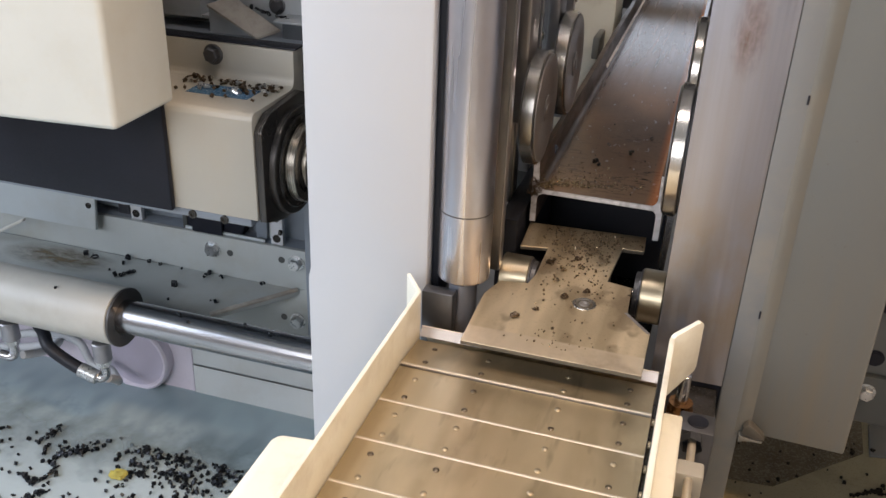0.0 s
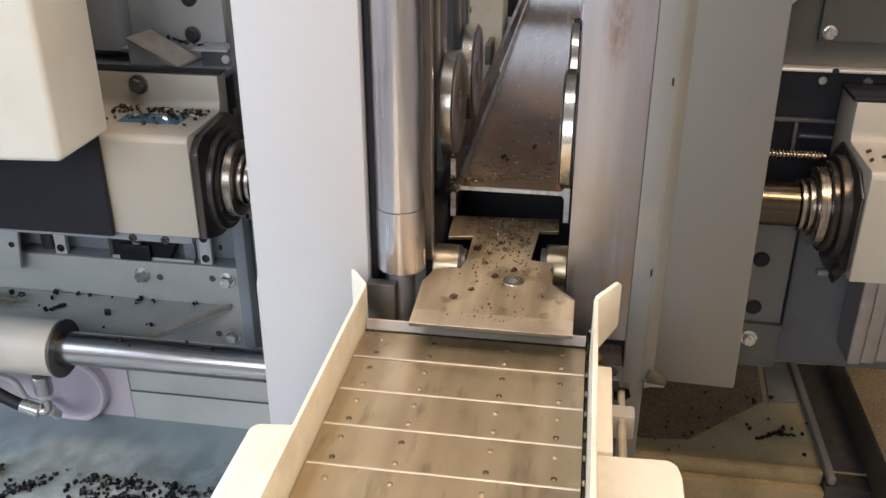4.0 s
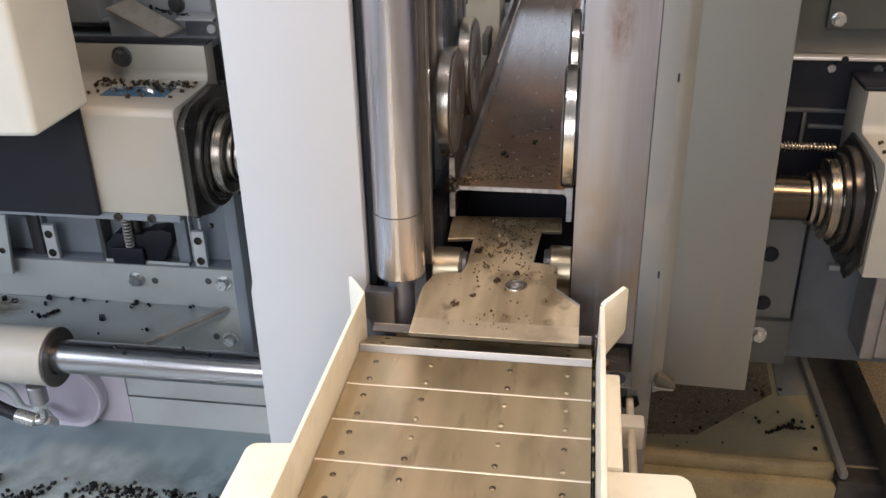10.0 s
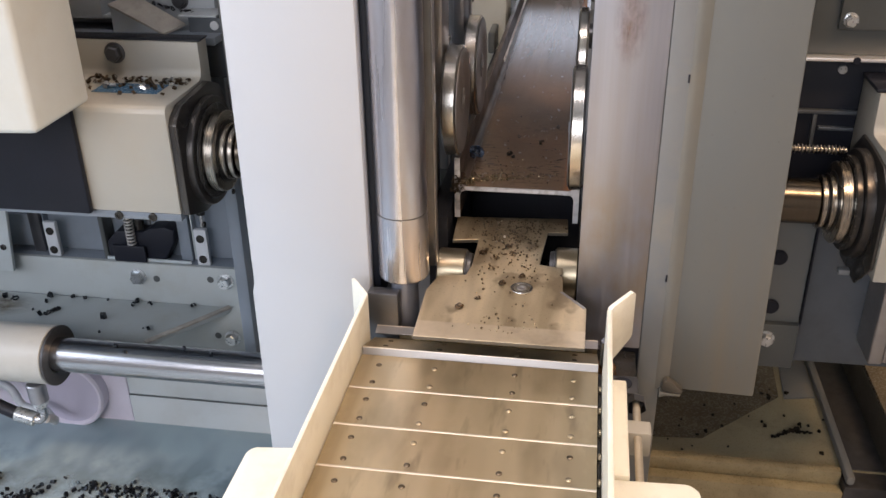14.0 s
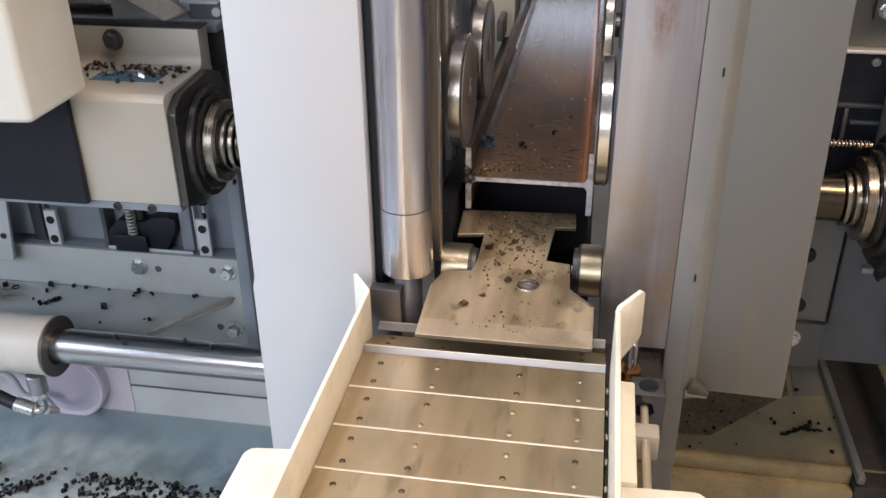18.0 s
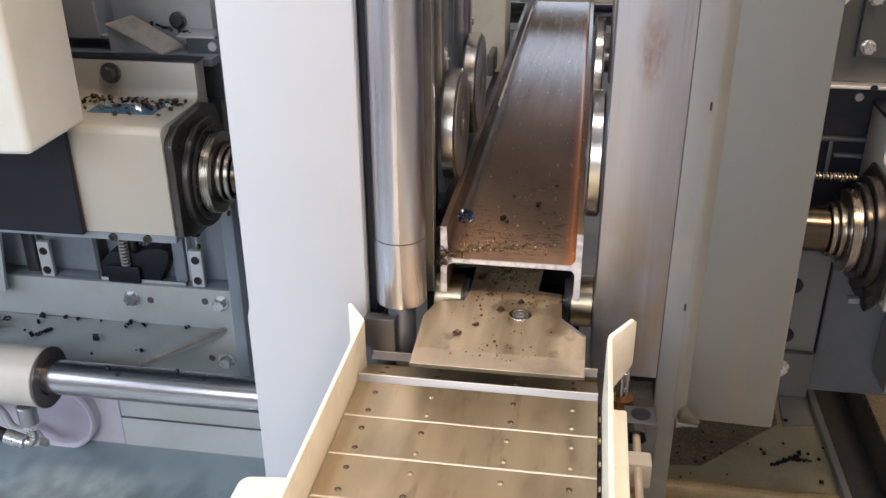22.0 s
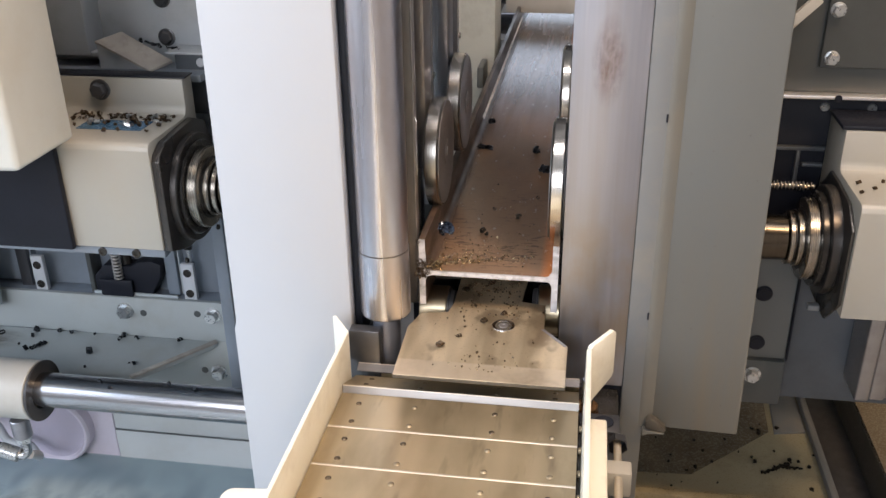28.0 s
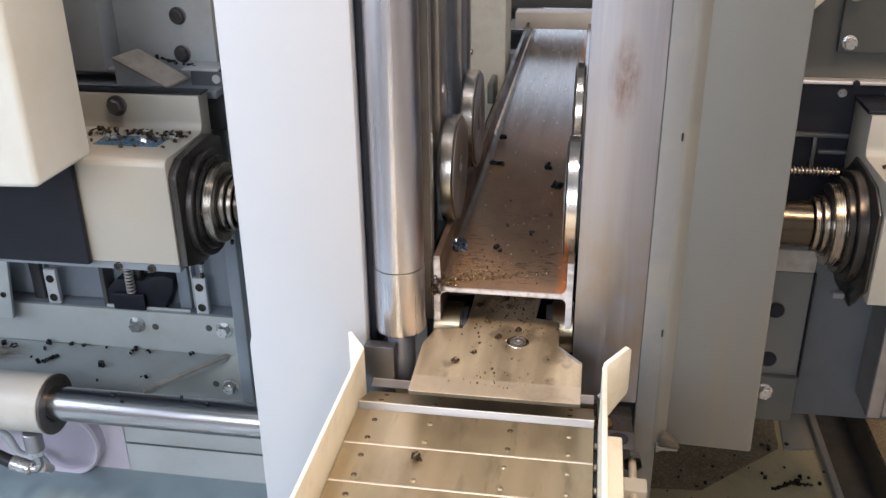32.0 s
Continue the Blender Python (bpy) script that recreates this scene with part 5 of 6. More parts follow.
def right_base():
    tagged(part("oil_tray", box(0.20, 1.8, 0.655, 1.6, 0.0, 0.20, 0.002), TRAY_BEIGE), "oily brown-grey chip tray under the right head", "chip tray", kind="structure")
    tagged(part("oil_tray_lip", box(0.20, 0.6985, 0.63, 0.654, 0.17, 0.212, 0.006), TRAY_BEIGE), "rounded grey front lip of the oil tray", "tray lip", kind="structure")
    tagged(part("oil_tray_divider", box(0.699, 0.719, 0.60, 1.099, 0.2005, 0.225, 0.009), STRIP_GREY), "grey divider bar in the oil tray", "tray divider", kind="structure")
    tagged(part("oil_tray_back", box(0.20, 1.8, 1.10, 1.12, 0.2, 0.62, 0.003), TRAY_BEIGE), "dark back wall of the oil tray", "tray wall", kind="structure")
    tagged(part("base_front", box(0.20, 0.6985, 0.60, 0.6295, 0.0, 0.18, 0.003), TRAY_BEIGE), "oily front of the machine base", "machine base", kind="structure")
    tagged(part("base_front", box(0.699, 0.796, 0.60, 0.6545, 0.0, 0.198, 0.003), OILY_STEEL), "dark front of the machine base under the gutter", "machine base", kind="structure")
    t = thing("base_side_box", (0.95, 0.6, 0.0), "dark base box with an oily beige lid beside the tray", "base box")
    part("casing", box(0.797, 1.8, 0.20, 1.09, 0.0, 0.289, 0.003), OILY_GREY, t)
    part("lid_plate", box(0.797, 1.8, 0.202, 1.088, 0.290, 0.30, 0.003), DARK_BROWN, t)
    p = thing("tray_sheet", (0.4, 0.86, 0.2), "folded oily sheet in the tray, shade painted in", "sheet metal")
    # shade that falls on the tray is put into this sheet's dark colour
    part("sheet", prism([(0.21, 0.705), (0.41, 0.722), (0.61, 0.908), (0.62, 1.09), (0.21, 1.09)], 2, 0.2005, 0.2025), DARK_BROWN, p)
    g = thing("gutter_sheet", (0.758, 0.85, 0.2), "dark blue-grey sheet in the gutter beside the divider", "sheet metal")
    part("sheet", box(0.7205, 0.7955, 0.656, 1.098, 0.2005, 0.204, 0.001), OILY_STEEL, g)
    q = thing("loose_plate", (0.68, 0.98, 0.2), "dark blue-grey steel plate lying at the back of the oil tray", "steel plate")
    part("plate", prism([(0.622, 0.90), (0.698, 0.915), (0.698, 1.09), (0.635, 1.09)], 2, 0.2005, 0.206, 0.0008), STRIP_GREY, q)

# ---- the slat conveyor in front ----
PITCH, SLAT_Z, LIP_END = 0.0775, 0.855, 0.0105
BELT_RUN = [(0, 0.0), (1, 0.1765), (2, 0.357), (3, 0.532), (6, 1.068), (7, 1.2455), (8, 1.4245), (8.53, 1.5193), (32, 1.5193)]
ARC_Y, ARC_R, PIN = 0.04, 0.085, 0.025


def belt_point(s):
    """A place on the belt's line, y and z, at the length s: top run, then round the sprocket, then the return run."""
    z = SLAT_Z - 0.008
    if s <= ARC_Y:
        return s, z
    a = (s - ARC_Y) / ARC_R
    if a <= math.pi:
        return ARC_Y + ARC_R * math.sin(a), z - ARC_R * (1 - math.cos(a))
    return ARC_Y - (s - ARC_Y - math.pi * ARC_R), z - 2 * ARC_R


def slat_pose(s, base):
    y0, z0 = belt_point(s + PIN)
    y1, z1 = belt_point(s + PIN + PITCH)
    return pose(-base.x, y0 - base.y, z0 - base.z, math.degrees(math.atan2(z1 - z0, y1 - y0)))


def ribbon(points, thick, bevel=0.0008):
    """An upright sheet along points (x, y, z_low, z_high)."""
    own = bmesh.new()
    rows = []
    for k, (x, y, a, b) in enumerate(points):
        p, q = points[max(k - 1, 0)], points[min(k + 1, len(points) - 1)]
        d = Vector((q[0] - p[0], q[1] - p[1], 0)).normalized()
        n = Vector((-d.y, d.x, 0)) * thick / 2
        rows.append([own.verts.new((x + n.x, y + n.y, a)), own.verts.new((x - n.x, y - n.y, a)), own.verts.new((x - n.x, y - n.y, b)), own.verts.new((x + n.x, y + n.y, b))])
    for A, B in zip(rows, rows[1:]):
        for j in range(4):
            own.faces.new((A[j], A[(j + 1) % 4], B[(j + 1) % 4], B[j]))
    own.faces.new(rows[0][::-1])
    own.faces.new(rows[-1])
    bmesh.ops.recalc_face_normals(own, faces=own.faces[:])
    if bevel:
        sharp = [e for e in own.edges if e.calc_face_angle(0) > 1.0]
        bmesh.ops.bevel(own, geom=sharp, offset=bevel, segments=2, affect="EDGES", profile=0.5)
    return own


def conveyor():
    t = thing("slat_conveyor", (0, -0.6, 0.0), "steel slat conveyor with riveted plates between cream guards", "conveyor")
    base = Vector((0, -0.6, 0.0))
    x0, x1, p = -0.1895, 0.1355, PITCH
    sec = [(0.0025, 0.0055), (0.0025, 0.0076), (0.0029, 0.008), (p - 0.0010, 0.008), (p - 0.0004, 0.0074), (p - 0.0004, 0.0055)]
    slat_bm = prism(sec, 0, x0, x1)
    lip_bm = prism([(0.0004, -0.008), (0.0004, 0.0067), (0.0018, 0.0067), (0.0018, -0.008)], 0, x0, x1)
    bead_bm = prism([(-0.0003, 0.0068), (-0.0003, 0.0078), (0.0003, 0.0082), (0.0014, 0.0084), (0.0025, 0.0083), (0.0031, 0.0080), (0.0031, 0.0068)], 0, x0, x1)
    rivet_bm = lathe([(0, 0.0040), (0.0006, 0.0038), (0.0014, 0.0027), (0.0018, 0.0)], (0, 0, 0), (0, 0, 1), 12)

    def mesh(name, bm, m):
        if name != "rivet":
            bmesh.ops.translate(bm, verts=bm.verts, vec=(0, -PIN, 0))
        me = bpy.data.meshes.new(name)
        bm.to_mesh(me)
        bm.free()
        me.materials.append(m)
        me.shade_smooth()
        me.set_sharp_from_angle(angle=radians(35))
        return me
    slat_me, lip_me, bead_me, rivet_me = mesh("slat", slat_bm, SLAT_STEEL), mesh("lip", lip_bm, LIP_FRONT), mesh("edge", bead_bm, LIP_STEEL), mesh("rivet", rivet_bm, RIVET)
    worn_me = rivet_me.copy()
    worn_me.materials[0] = RIVET_WORN
    slats = []
    for j in range(-27, 5):
        s = new("slat", slat_me)
        s.parent = t
        last = LIP_END + j * p
        s.matrix_basis = slat_pose(last, base)
        lip = new("lip", lip_me)
        lip.parent = s
        bead = new("edge", bead_me)
        bead.parent = s
        for y in (0.0145, 0.0540):
            for x in (-0.160, -0.083, 0.025, 0.104):
                r = new("rivet", worn_me if rng.random() < 0.5 else rivet_me)
                r.parent = s
                r.location = (x + rng.uniform(-0.0008, 0.0008), y - PIN + rng.uniform(-0.0008, 0.0008), 0.008)
        slats.append((s, last))
    # guards: upright sheets with their far ends bent outwards
    z0 = 0.80
    part("side_guard", ribbon([(-0.1935, -2.2, z0, 0.926), (-0.1935, 0.066, z0, 0.919), (-0.1955, 0.0695, z0, 0.9185), (-0.2205, 0.1, 0.86, 0.924)], 0.0055), CREAM, t, "cream sheet guard with its end bent outwards")
    part("side_guard", ribbon([(0.1445, -2.2, z0, 0.936), (0.1445, 0.015, z0, 0.950)], 0.0065), CREAM, t, "cream sheet guard")
    flag = prism([(0.0, 0.862), (0.0, 0.950), (0.004, 0.953), (0.047, 0.9585), (0.053, 0.953), (0.053, 0.891), (0.050, 0.885)], 1, -0.0033, 0.0033, 0.0012)
    bmesh.ops.rotate(flag, verts=flag.verts, cent=(0, 0, 0), matrix=Matrix.Rotation(radians(52), 3, "Z"))
    bmesh.ops.translate(flag, verts=flag.verts, vec=(0.1445, 0.0175, 0))
    part("guard_flag", flag, CREAM, t, "bent end of the guard")
    cover = [(-0.2855, -0.199), (-0.279, -0.187), (-0.1968, -0.178), (-0.1968, -2.2), (-0.2855, -2.2)]
    part("side_cover", prism(cover, 2, 0.70, 0.845, 0.006), CREAM, t, "cream box cover beside the slats")
    cover = [(0.1485, -0.202), (0.238, -0.198), (0.249, -0.208), (0.2525, -0.228), (0.2525, -2.2), (0.1485, -2.2)]
    part("side_cover", prism(cover, 2, 0.70, 0.86, 0.006), CREAM, t, "cream box cover beside the slats")
    part("angle_plate", box(0.1485, 0.1725, -0.1995, -0.012, 0.76, 0.862, 0.003), CREAM, t)
    part("frame_side", box(-0.196, -0.19, -2.2, 0.06, 0.55, 0.80, 0.002), CREAM, t)
    part("frame_side", box(0.142, 0.149, -2.2, 0.06, 0.55, 0.799, 0.002), CREAM, t)
    part("chain_cover", box(0.1362, 0.1407, -2.2, 0.02, 0.83, 0.8465, 0.001), BLACK_OILY, t)
    for k in range(30):
        part("chain_roller", rod((0.1366, -0.02 - k * 0.045, 0.8475), (0.1409, -0.02 - k * 0.045, 0.8475), 0.005, seg=16), RIVET_WORN, t)
    part("sprocket_shaft", rod((-0.19, ARC_Y, SLAT_Z - 0.008 - ARC_R), (0.145, ARC_Y, SLAT_Z - 0.008 - ARC_R), 0.02), DARK_STEEL, t)
    for x in (-0.24, 0.2):
        for y in (-0.35, -1.9):
            part("leg", box(x - 0.025, x + 0.025, y - 0.025, y + 0.025, 0.0, 0.6995, 0.003), CREAM, t)
    # chain tensioner on the right side
    part("tension_screw", rod((0.190, -0.16, 0.805), (0.190, 0.0295, 0.805), 0.0052), LIP_STEEL, t)
    hex_bolt((0.190, 0.006, 0.805), (0, 1, 0), 0.024, 0.018, t, GRAPHITE, name="tension_nut")
    part("tension_block", box(0.1735, 0.207, -0.060, -0.032, 0.776, 0.814, 0.003), HEAD_CREAM, t)
    return t, slats


# ---- loose chips ----
def loose_chips():
    made = {}
    r = random.Random(3)
    # heap in the blue tray
    v, f = [], []
    for k in range(1100):
        x = r.uniform(-1.7, -0.40)
        y = 0.378 - abs(r.gauss(0, 0.075))
        if x < -0.93:
            y = r.uniform(-0.05, 0.36)
        dense = 1.0 if x > -0.93 else 0.45
        if r.random() > dense or y < -0.3:
            continue
        if r.random() < 0.22:
            curl(v, f, (x, y, 0.2), r.uniform(0.005, 0.009), r.uniform(0.5, 1.6), r.uniform(0.004, 0.007), r)
        else:
            crumb(v, f, (x, y, 0.2), r.uniform(0.005, 0.010), r)

    def string(ax, ay, bx, by, n, spread):
        """Chips heaped along a line."""
        for k in range(n):
            s = k / n
            p = (ax + (bx - ax) * s + r.gauss(0, spread * 1.3), ay + (by - ay) * s + r.gauss(0, spread * 1.3), 0.2 + abs(r.gauss(0, 0.002)))
            if r.random() < 0.5:
                curl(v, f, p, r.uniform(0.004, 0.009), r.uniform(0.4, 2.0), r.uniform(0.002, 0.006), r)
            else:
                crumb(v, f, p, r.uniform(0.004, 0.010), r)
    string(-1.147, 0.318, -1.140, 0.375, 24, 0.005)
    string(-1.088, 0.285, -1.027, 0.340, 40, 0.006)
    string(-1.084, 0.279, -1.048, 0.228, 24, 0.004)
    string(-1.121, 0.217, -1.074, 0.200, 16, 0.002)
    string(-1.074, 0.200, -1.062, 0.226, 12, 0.002)
    string(-1.057, 0.158, -1.030, 0.194, 16, 0.002)
    for cx, cy in ((-1.011, 0.362), (-0.918, 0.362), (-0.83, 0.366), (-0.722, 0.366), (-0.749, 0.29), (-0.654, 0.296), (-0.80, 0.32)):
        string(cx - 0.012, cy - 0.006, cx + 0.012, cy + 0.004, 9, 0.008)
    chips("tray_chips", v, f, CHIP, (-0.9, 0.3, 0.2), "dark curled steel chips strewn in the blue tray")
    rag = bmesh.new()
    bmesh.ops.create_icosphere(rag, subdivisions=3, radius=0.02)
    for q in rag.verts:
        k = 1 + 0.5 * noise.noise(q.co * 90)
        q.co = Vector((q.co.x * 1.0 * k - 0.922, q.co.y * 0.7 * k + 0.280, 0.2065 + q.co.z * 0.32 * k))
    tagged(part("rag_scrap", rag, YELLOW), "small yellow rag scrap among the chips", "rag")
    # shelf
    v, f = [], []
    for x, y, s in ((-1.199, 0.615, 0.010), (-1.167, 0.605, 0.015), (-1.094, 0.629, 0.010), (-1.09, 0.605, 0.008), (-1.075, 0.552, 0.008), (-1.041, 0.634, 0.009), (-1.01, 0.632, 0.008), (-0.926, 0.556, 0.011), (-0.883, 0.633, 0.009), (-0.886, 0.618, 0.008), (-0.847, 0.626, 0.012), (-0.806, 0.527, 0.008), (-0.75, 0.633, 0.010), (-0.908, 0.503, 0.005), (-1.103, 0.57, 0.005), (-0.82, 0.53, 0.004), (-0.955, 0.634, 0.005)):
        (crumb if r.random() < 0.8 else lambda a, b, c, d, e: curl(a, b, c, d, 1.2, 0.005, e))(v, f, (x, y, 0.515), s * 1.1, r)
    for k in range(7):
        curl(v, f, (-1.064 + k * 0.003, 0.556 + k * 0.0045 + 0.004 * math.sin(k), 0.515), 0.007, 1.3, 0.006, r)
    chips("shelf_chips", v, f, CHIP, (-0.95, 0.57, 0.515), "dark steel chips lying on the shelf")
    # greenish strands and curls caught behind the chute
    v, f = [], []
    for k in range(9):
        curl(v, f, (-0.690 + k * 0.0125, 0.530 + r.uniform(-0.006, 0.006), 1.1985 + (0.013 - 0.0018 * k)), r.uniform(0.004, 0.007), r.uniform(0.8, 1.8), r.uniform(0.004, 0.009), r)
    made["chute"] = chips("chute_chips", v, f, CHIP, (-0.64, 0.535, 1.205), "dark curled strands caught behind the chute")
    # on the piston rod and cylinder
    v, f = [], []
    for x, dy in ((-0.80, -0.006), (-0.775, -0.018), (-0.60, -0.008), (-0.66, 0.004)):
        crumb(v, f, (x, 0.39 + dy, 0.534 + math.sqrt(0.035 ** 2 - dy * dy) - 0.0015), 0.006, r)
    crumb(v, f, (-1.075, 0.365, 0.583), 0.006, r)
    chips("rod_chips", v, f, CHIP, (-0.7, 0.39, 0.565), "small dark chips on the piston rod")
    # on the left head
    v, f = [], []
    for k in range(52):
        x, y = r.uniform(-0.74, -0.545), 0.388 - abs(r.gauss(0, 0.022))
        curl(v, f, (x, y, 1.1192), r.uniform(0.004, 0.0085), r.uniform(0.4, 1.3), r.uniform(0.003, 0.007), r)
    for k in range(16):
        crumb(v, f, (r.uniform(-0.72, -0.55), r.uniform(0.285, 0.385), 1.1202), 0.006, r)
    made["head"] = chips("head_chips", v, f, CHIP_BROWN, (-0.63, 0.34, 1.119), "brown and dark curled chips on the drill head")
    v, f = [], []
    for x, y in ((-0.675, 0.334), (-0.665, 0.338), (-0.612, 0.331), (-0.606, 0.336), (-0.625, 0.372), (-0.565, 0.352), (-0.577, 0.368)):
        curl(v, f, (x, y, 1.1202), 0.007, 1.1, 0.009, r)
    made["head_bright"] = chips("bright_chips", v, f, ZINC, (-0.63, 0.32, 1.1165), "bright silver curls on the drill head label")
    # right head
    v, f = [], []
    for x, y in ((0.56, 0.43), (0.58, 0.41), (0.60, 0.44), (0.555, 0.39), (0.63, 0.42), (0.61, 0.40)):
        crumb(v, f, (x, y, 1.0362), 0.006, r)
    made["right_head"] = chips("right_head_chips", v, f, CHIP_BROWN, (0.6, 0.42, 1.029), "few brown chips on the drill head")
    # on the support plate
    for x, y, s in ((-0.063, 0.078, 0.0125), (-0.009, 0.152, 0.0105), (0.018, 0.178, 0.009), (-0.049, 0.246, 0.011), (-0.011, 0.272, 0.008), (-0.040, 0.106, 0.006)):
        v, f = [], []
        curl(v, f, (x, y, 0.8986), s * 0.8, 1.3, s * 0.35, r)
        curl(v, f, (x + 0.003, y + 0.002, 0.8986), s * 0.6, 0.7, s * 0.5, r)
        crumb(v, f, (x - 0.003, y + 0.001, 0.8986), s * 0.35, r)
        chips("metal_chip", v, f, CHIP_BROWN, (x, y, 0.8986), "curled brown steel chip on the support plate", "metal chip", "")
    v, f = [], []
    for k in range(560):
        x, y = r.gauss(-0.005, 0.042), (r.uniform(0.02, 0.36) if k < 90 else 0.375 - abs(r.gauss(0, 0.085)))
        if abs(x) < 0.08 and 0.02 < y < 0.378 and not (x > 0.038 and 0.2 < y < 0.342) and not (x < -0.058 and 0.16 < y < 0.3):
            crumb(v, f, (x, y, 0.8986), r.uniform(0.0011, 0.0030), r)
    for x, y in ((-0.03, 0.20), (-0.028, 0.235), (0.0, 0.25), (-0.045, 0.26), (0.02, 0.29), (-0.02, 0.31)):
        curl(v, f, (x, y, 0.8986), 0.006, 0.6, 0.003, r)
        curl(v, f, (x + 0.003, y - 0.002, 0.8986), 0.005, 0.5, 0.006, r)
    chips("plate_crumbs", v, f, CRUMB_OIL, (0, 0.2, 0.8986), "fine brown chips scattered over the support plate")
    v, f = [], []
    for k in range(110):
        x, y = r.gauss(0.0, 0.045), (r.uniform(0.02, 0.36) if k < 70 else 0.378 - abs(r.gauss(0, 0.07)))
        if abs(x) < 0.08 and 0.02 < y < 0.378 and not (x > 0.038 and 0.2 < y < 0.342) and not (x < -0.058 and 0.16 < y < 0.3):
            crumb(v, f, (x, y, 0.8986), r.uniform(0.0008, 0.0019), r)
    chips("bright_crumbs", v, f, CHIP_GOLD, (0, 0.2, 0.8986), "tiny bright filings on the support plate")
    # on the beam's web (they ride with it)
    wz, e = 0.9634, BEAM_END
    v, f = [], []
    for x, y, s in ((0.0225, 0.208, 0.010), (-0.030, 0.145, 0.009), (-0.022, 0.135, 0.007), (0.05, 0.30, 0.006), (-0.02, 0.24, 0.005)):
        curl(v, f, (x, e + y, wz), s, 1.2, s * 0.5, r)
    for k in range(34):
        crumb(v, f, (r.uniform(-0.075, 0.07), e + 0.01 + abs(r.gauss(0, 0.16)), wz), r.uniform(0.0008, 0.0022), r)
    made["beam_dark"] = chips("beam_chips", v, f, CHIP_OILY, (0, e + 0.15, wz), "dark drilling chips on the beam web")
    v, f = [], []
    for k in range(330):
        x = -0.088 + abs(r.gauss(0, 0.055))
        y = e + 0.018 + 0.25 * (x + 0.086) + abs(r.gauss(0, 0.014 if k < 220 else 0.06))
        if x < 0.07:
            (crumb(v, f, (x, y, wz), r.uniform(0.0006, 0.0018), r) if r.random() < 0.75 else curl(v, f, (x, y, wz), 0.0025, 1.0, 0.001, r))
    for k in range(46):
        curl(v, f, (r.gauss(-0.088, 0.009), e + r.uniform(-0.001, 0.022), wz + abs(r.gauss(0, 0.005))), r.uniform(0.002, 0.004), r.uniform(0.8, 2.2), r.uniform(0.0008, 0.0016), r)
    made["beam_gold"] = chips("gold_chips", v, f, CHIP_GOLD, (-0.05, e + 0.04, wz), "golden fine filings at the beam end")
    v, f = [], []
    for k in range(60):
        curl(v, f, (r.gauss(-0.103, 0.006), e - 0.003 + r.uniform(-0.004, 0.006), 0.951 + abs(r.gauss(0, 0.018))), r.uniform(0.003, 0.008), r.uniform(0.5, 1.6), r.uniform(0.0006, 0.0014), r)
    made["burr"] = chips("saw_swarf", v, f, CHIP_BROWN, (-0.1, e, 0.965), "fine dark swarf clinging to the sawn flange end", "swarf")
    # a long curl and loose chips that the right-hand drill throws further back
    v, f = [], []
    for k in range(8):
        curl(v, f, (-0.084 + k * 0.0035, e + 0.557 - k * 0.001, wz), 0.007, 1.5, 0.006, r)
    curl(v, f, (-0.077, e + 0.720, wz), 0.012, 1.4, 0.008, r)
    crumb(v, f, (-0.074, e + 0.724, wz), 0.009, r)
    curl(v, f, (0.030, e + 0.543, wz), 0.009, 1.2, 0.010, r)
    crumb(v, f, (0.036, e + 0.540, wz), 0.008, r)
    curl(v, f, (0.053, e + 0.433, wz), 0.015, 1.6, 0.008, r)
    crumb(v, f, (0.060, e + 0.428, wz), 0.011, r)
    crumb(v, f, (0.046, e + 0.438, wz), 0.008, r)
    made["beam_far"] = chips("curled_chips", v, f, CHIP, (0, e + 0.55, wz), "dark curled chips further along the beam")
    # the slug that the drill pushes out of the left flange
    bm = lathe([(-0.006, 0), (-0.006, 0.009), (-0.002, 0.0115), (0.003, 0.0135), (0.005, 0.0130), (0.003, 0.009), (-0.002, 0.007), (-0.002, 0)], (0, 0, 0), (0.55, -0.75, 0.35), 20)
    v, f = [], []
    for k in range(9):
        curl(v, f, (r.uniform(-0.010, 0.012), r.uniform(-0.012, 0.006), r.uniform(-0.008, 0.008)), r.uniform(0.006, 0.012), r.uniform(0.7, 1.8), r.uniform(0.002, 0.004), r)
    tmp = bpy.data.meshes.new("tmp")
    tmp.from_pydata(v, [], f)
    bm.from_mesh(tmp)
    bpy.data.meshes.remove(tmp)
    part_slug = part("drill_slug", bm, CHIP_BLUE)
    tagged(part_slug, "blued steel drill slug with bright curls by the flange", "drill slug")
    made["slug"] = part_slug
    # a chip that drops on the slats
    v, f = [], []
    curl(v, f, (0, 0, 0), 0.013, 1.25, 0.005, r)
    curl(v, f, (0.003, 0.001, 0), 0.008, 1.5, 0.004, r)
    made["dropped"] = chips("dropped_chip", v, f, CHIP_BROWN, (0, 0, 0), "curled brown chip lying on the conveyor slats", "metal chip", "")
    # right tray
    v, f = [], []
    for x, y in ((0.602, 0.77), (0.615, 0.775), (0.63, 0.772), (0.585, 0.755), (0.57, 0.745), (0.555, 0.80), (0.56, 0.785), (0.64, 0.80), (0.66, 0.80), (0.61, 0.83), (0.68, 0.78), (0.57, 0.91), (0.585, 0.895), (0.63, 0.92), (0.36, 0.755), (0.40, 0.73), (0.42, 0.745), (0.50, 0.86), (0.67, 0.70), (0.46, 0.77), (0.90, 0.9)):
        z = 0.2026 if (y > 0.9 and x < 0.6) or (x < 0.43 and y > 0.75) else 0.2001
        crumb(v, f, (x, y, z), r.uniform(0.005, 0.010), r)
    for k in range(14):
        crumb(v, f, (0.575 + k * 0.0045, 0.745 + (k % 2) * 0.002 + k * 0.003, 0.2002), 0.0065, r)
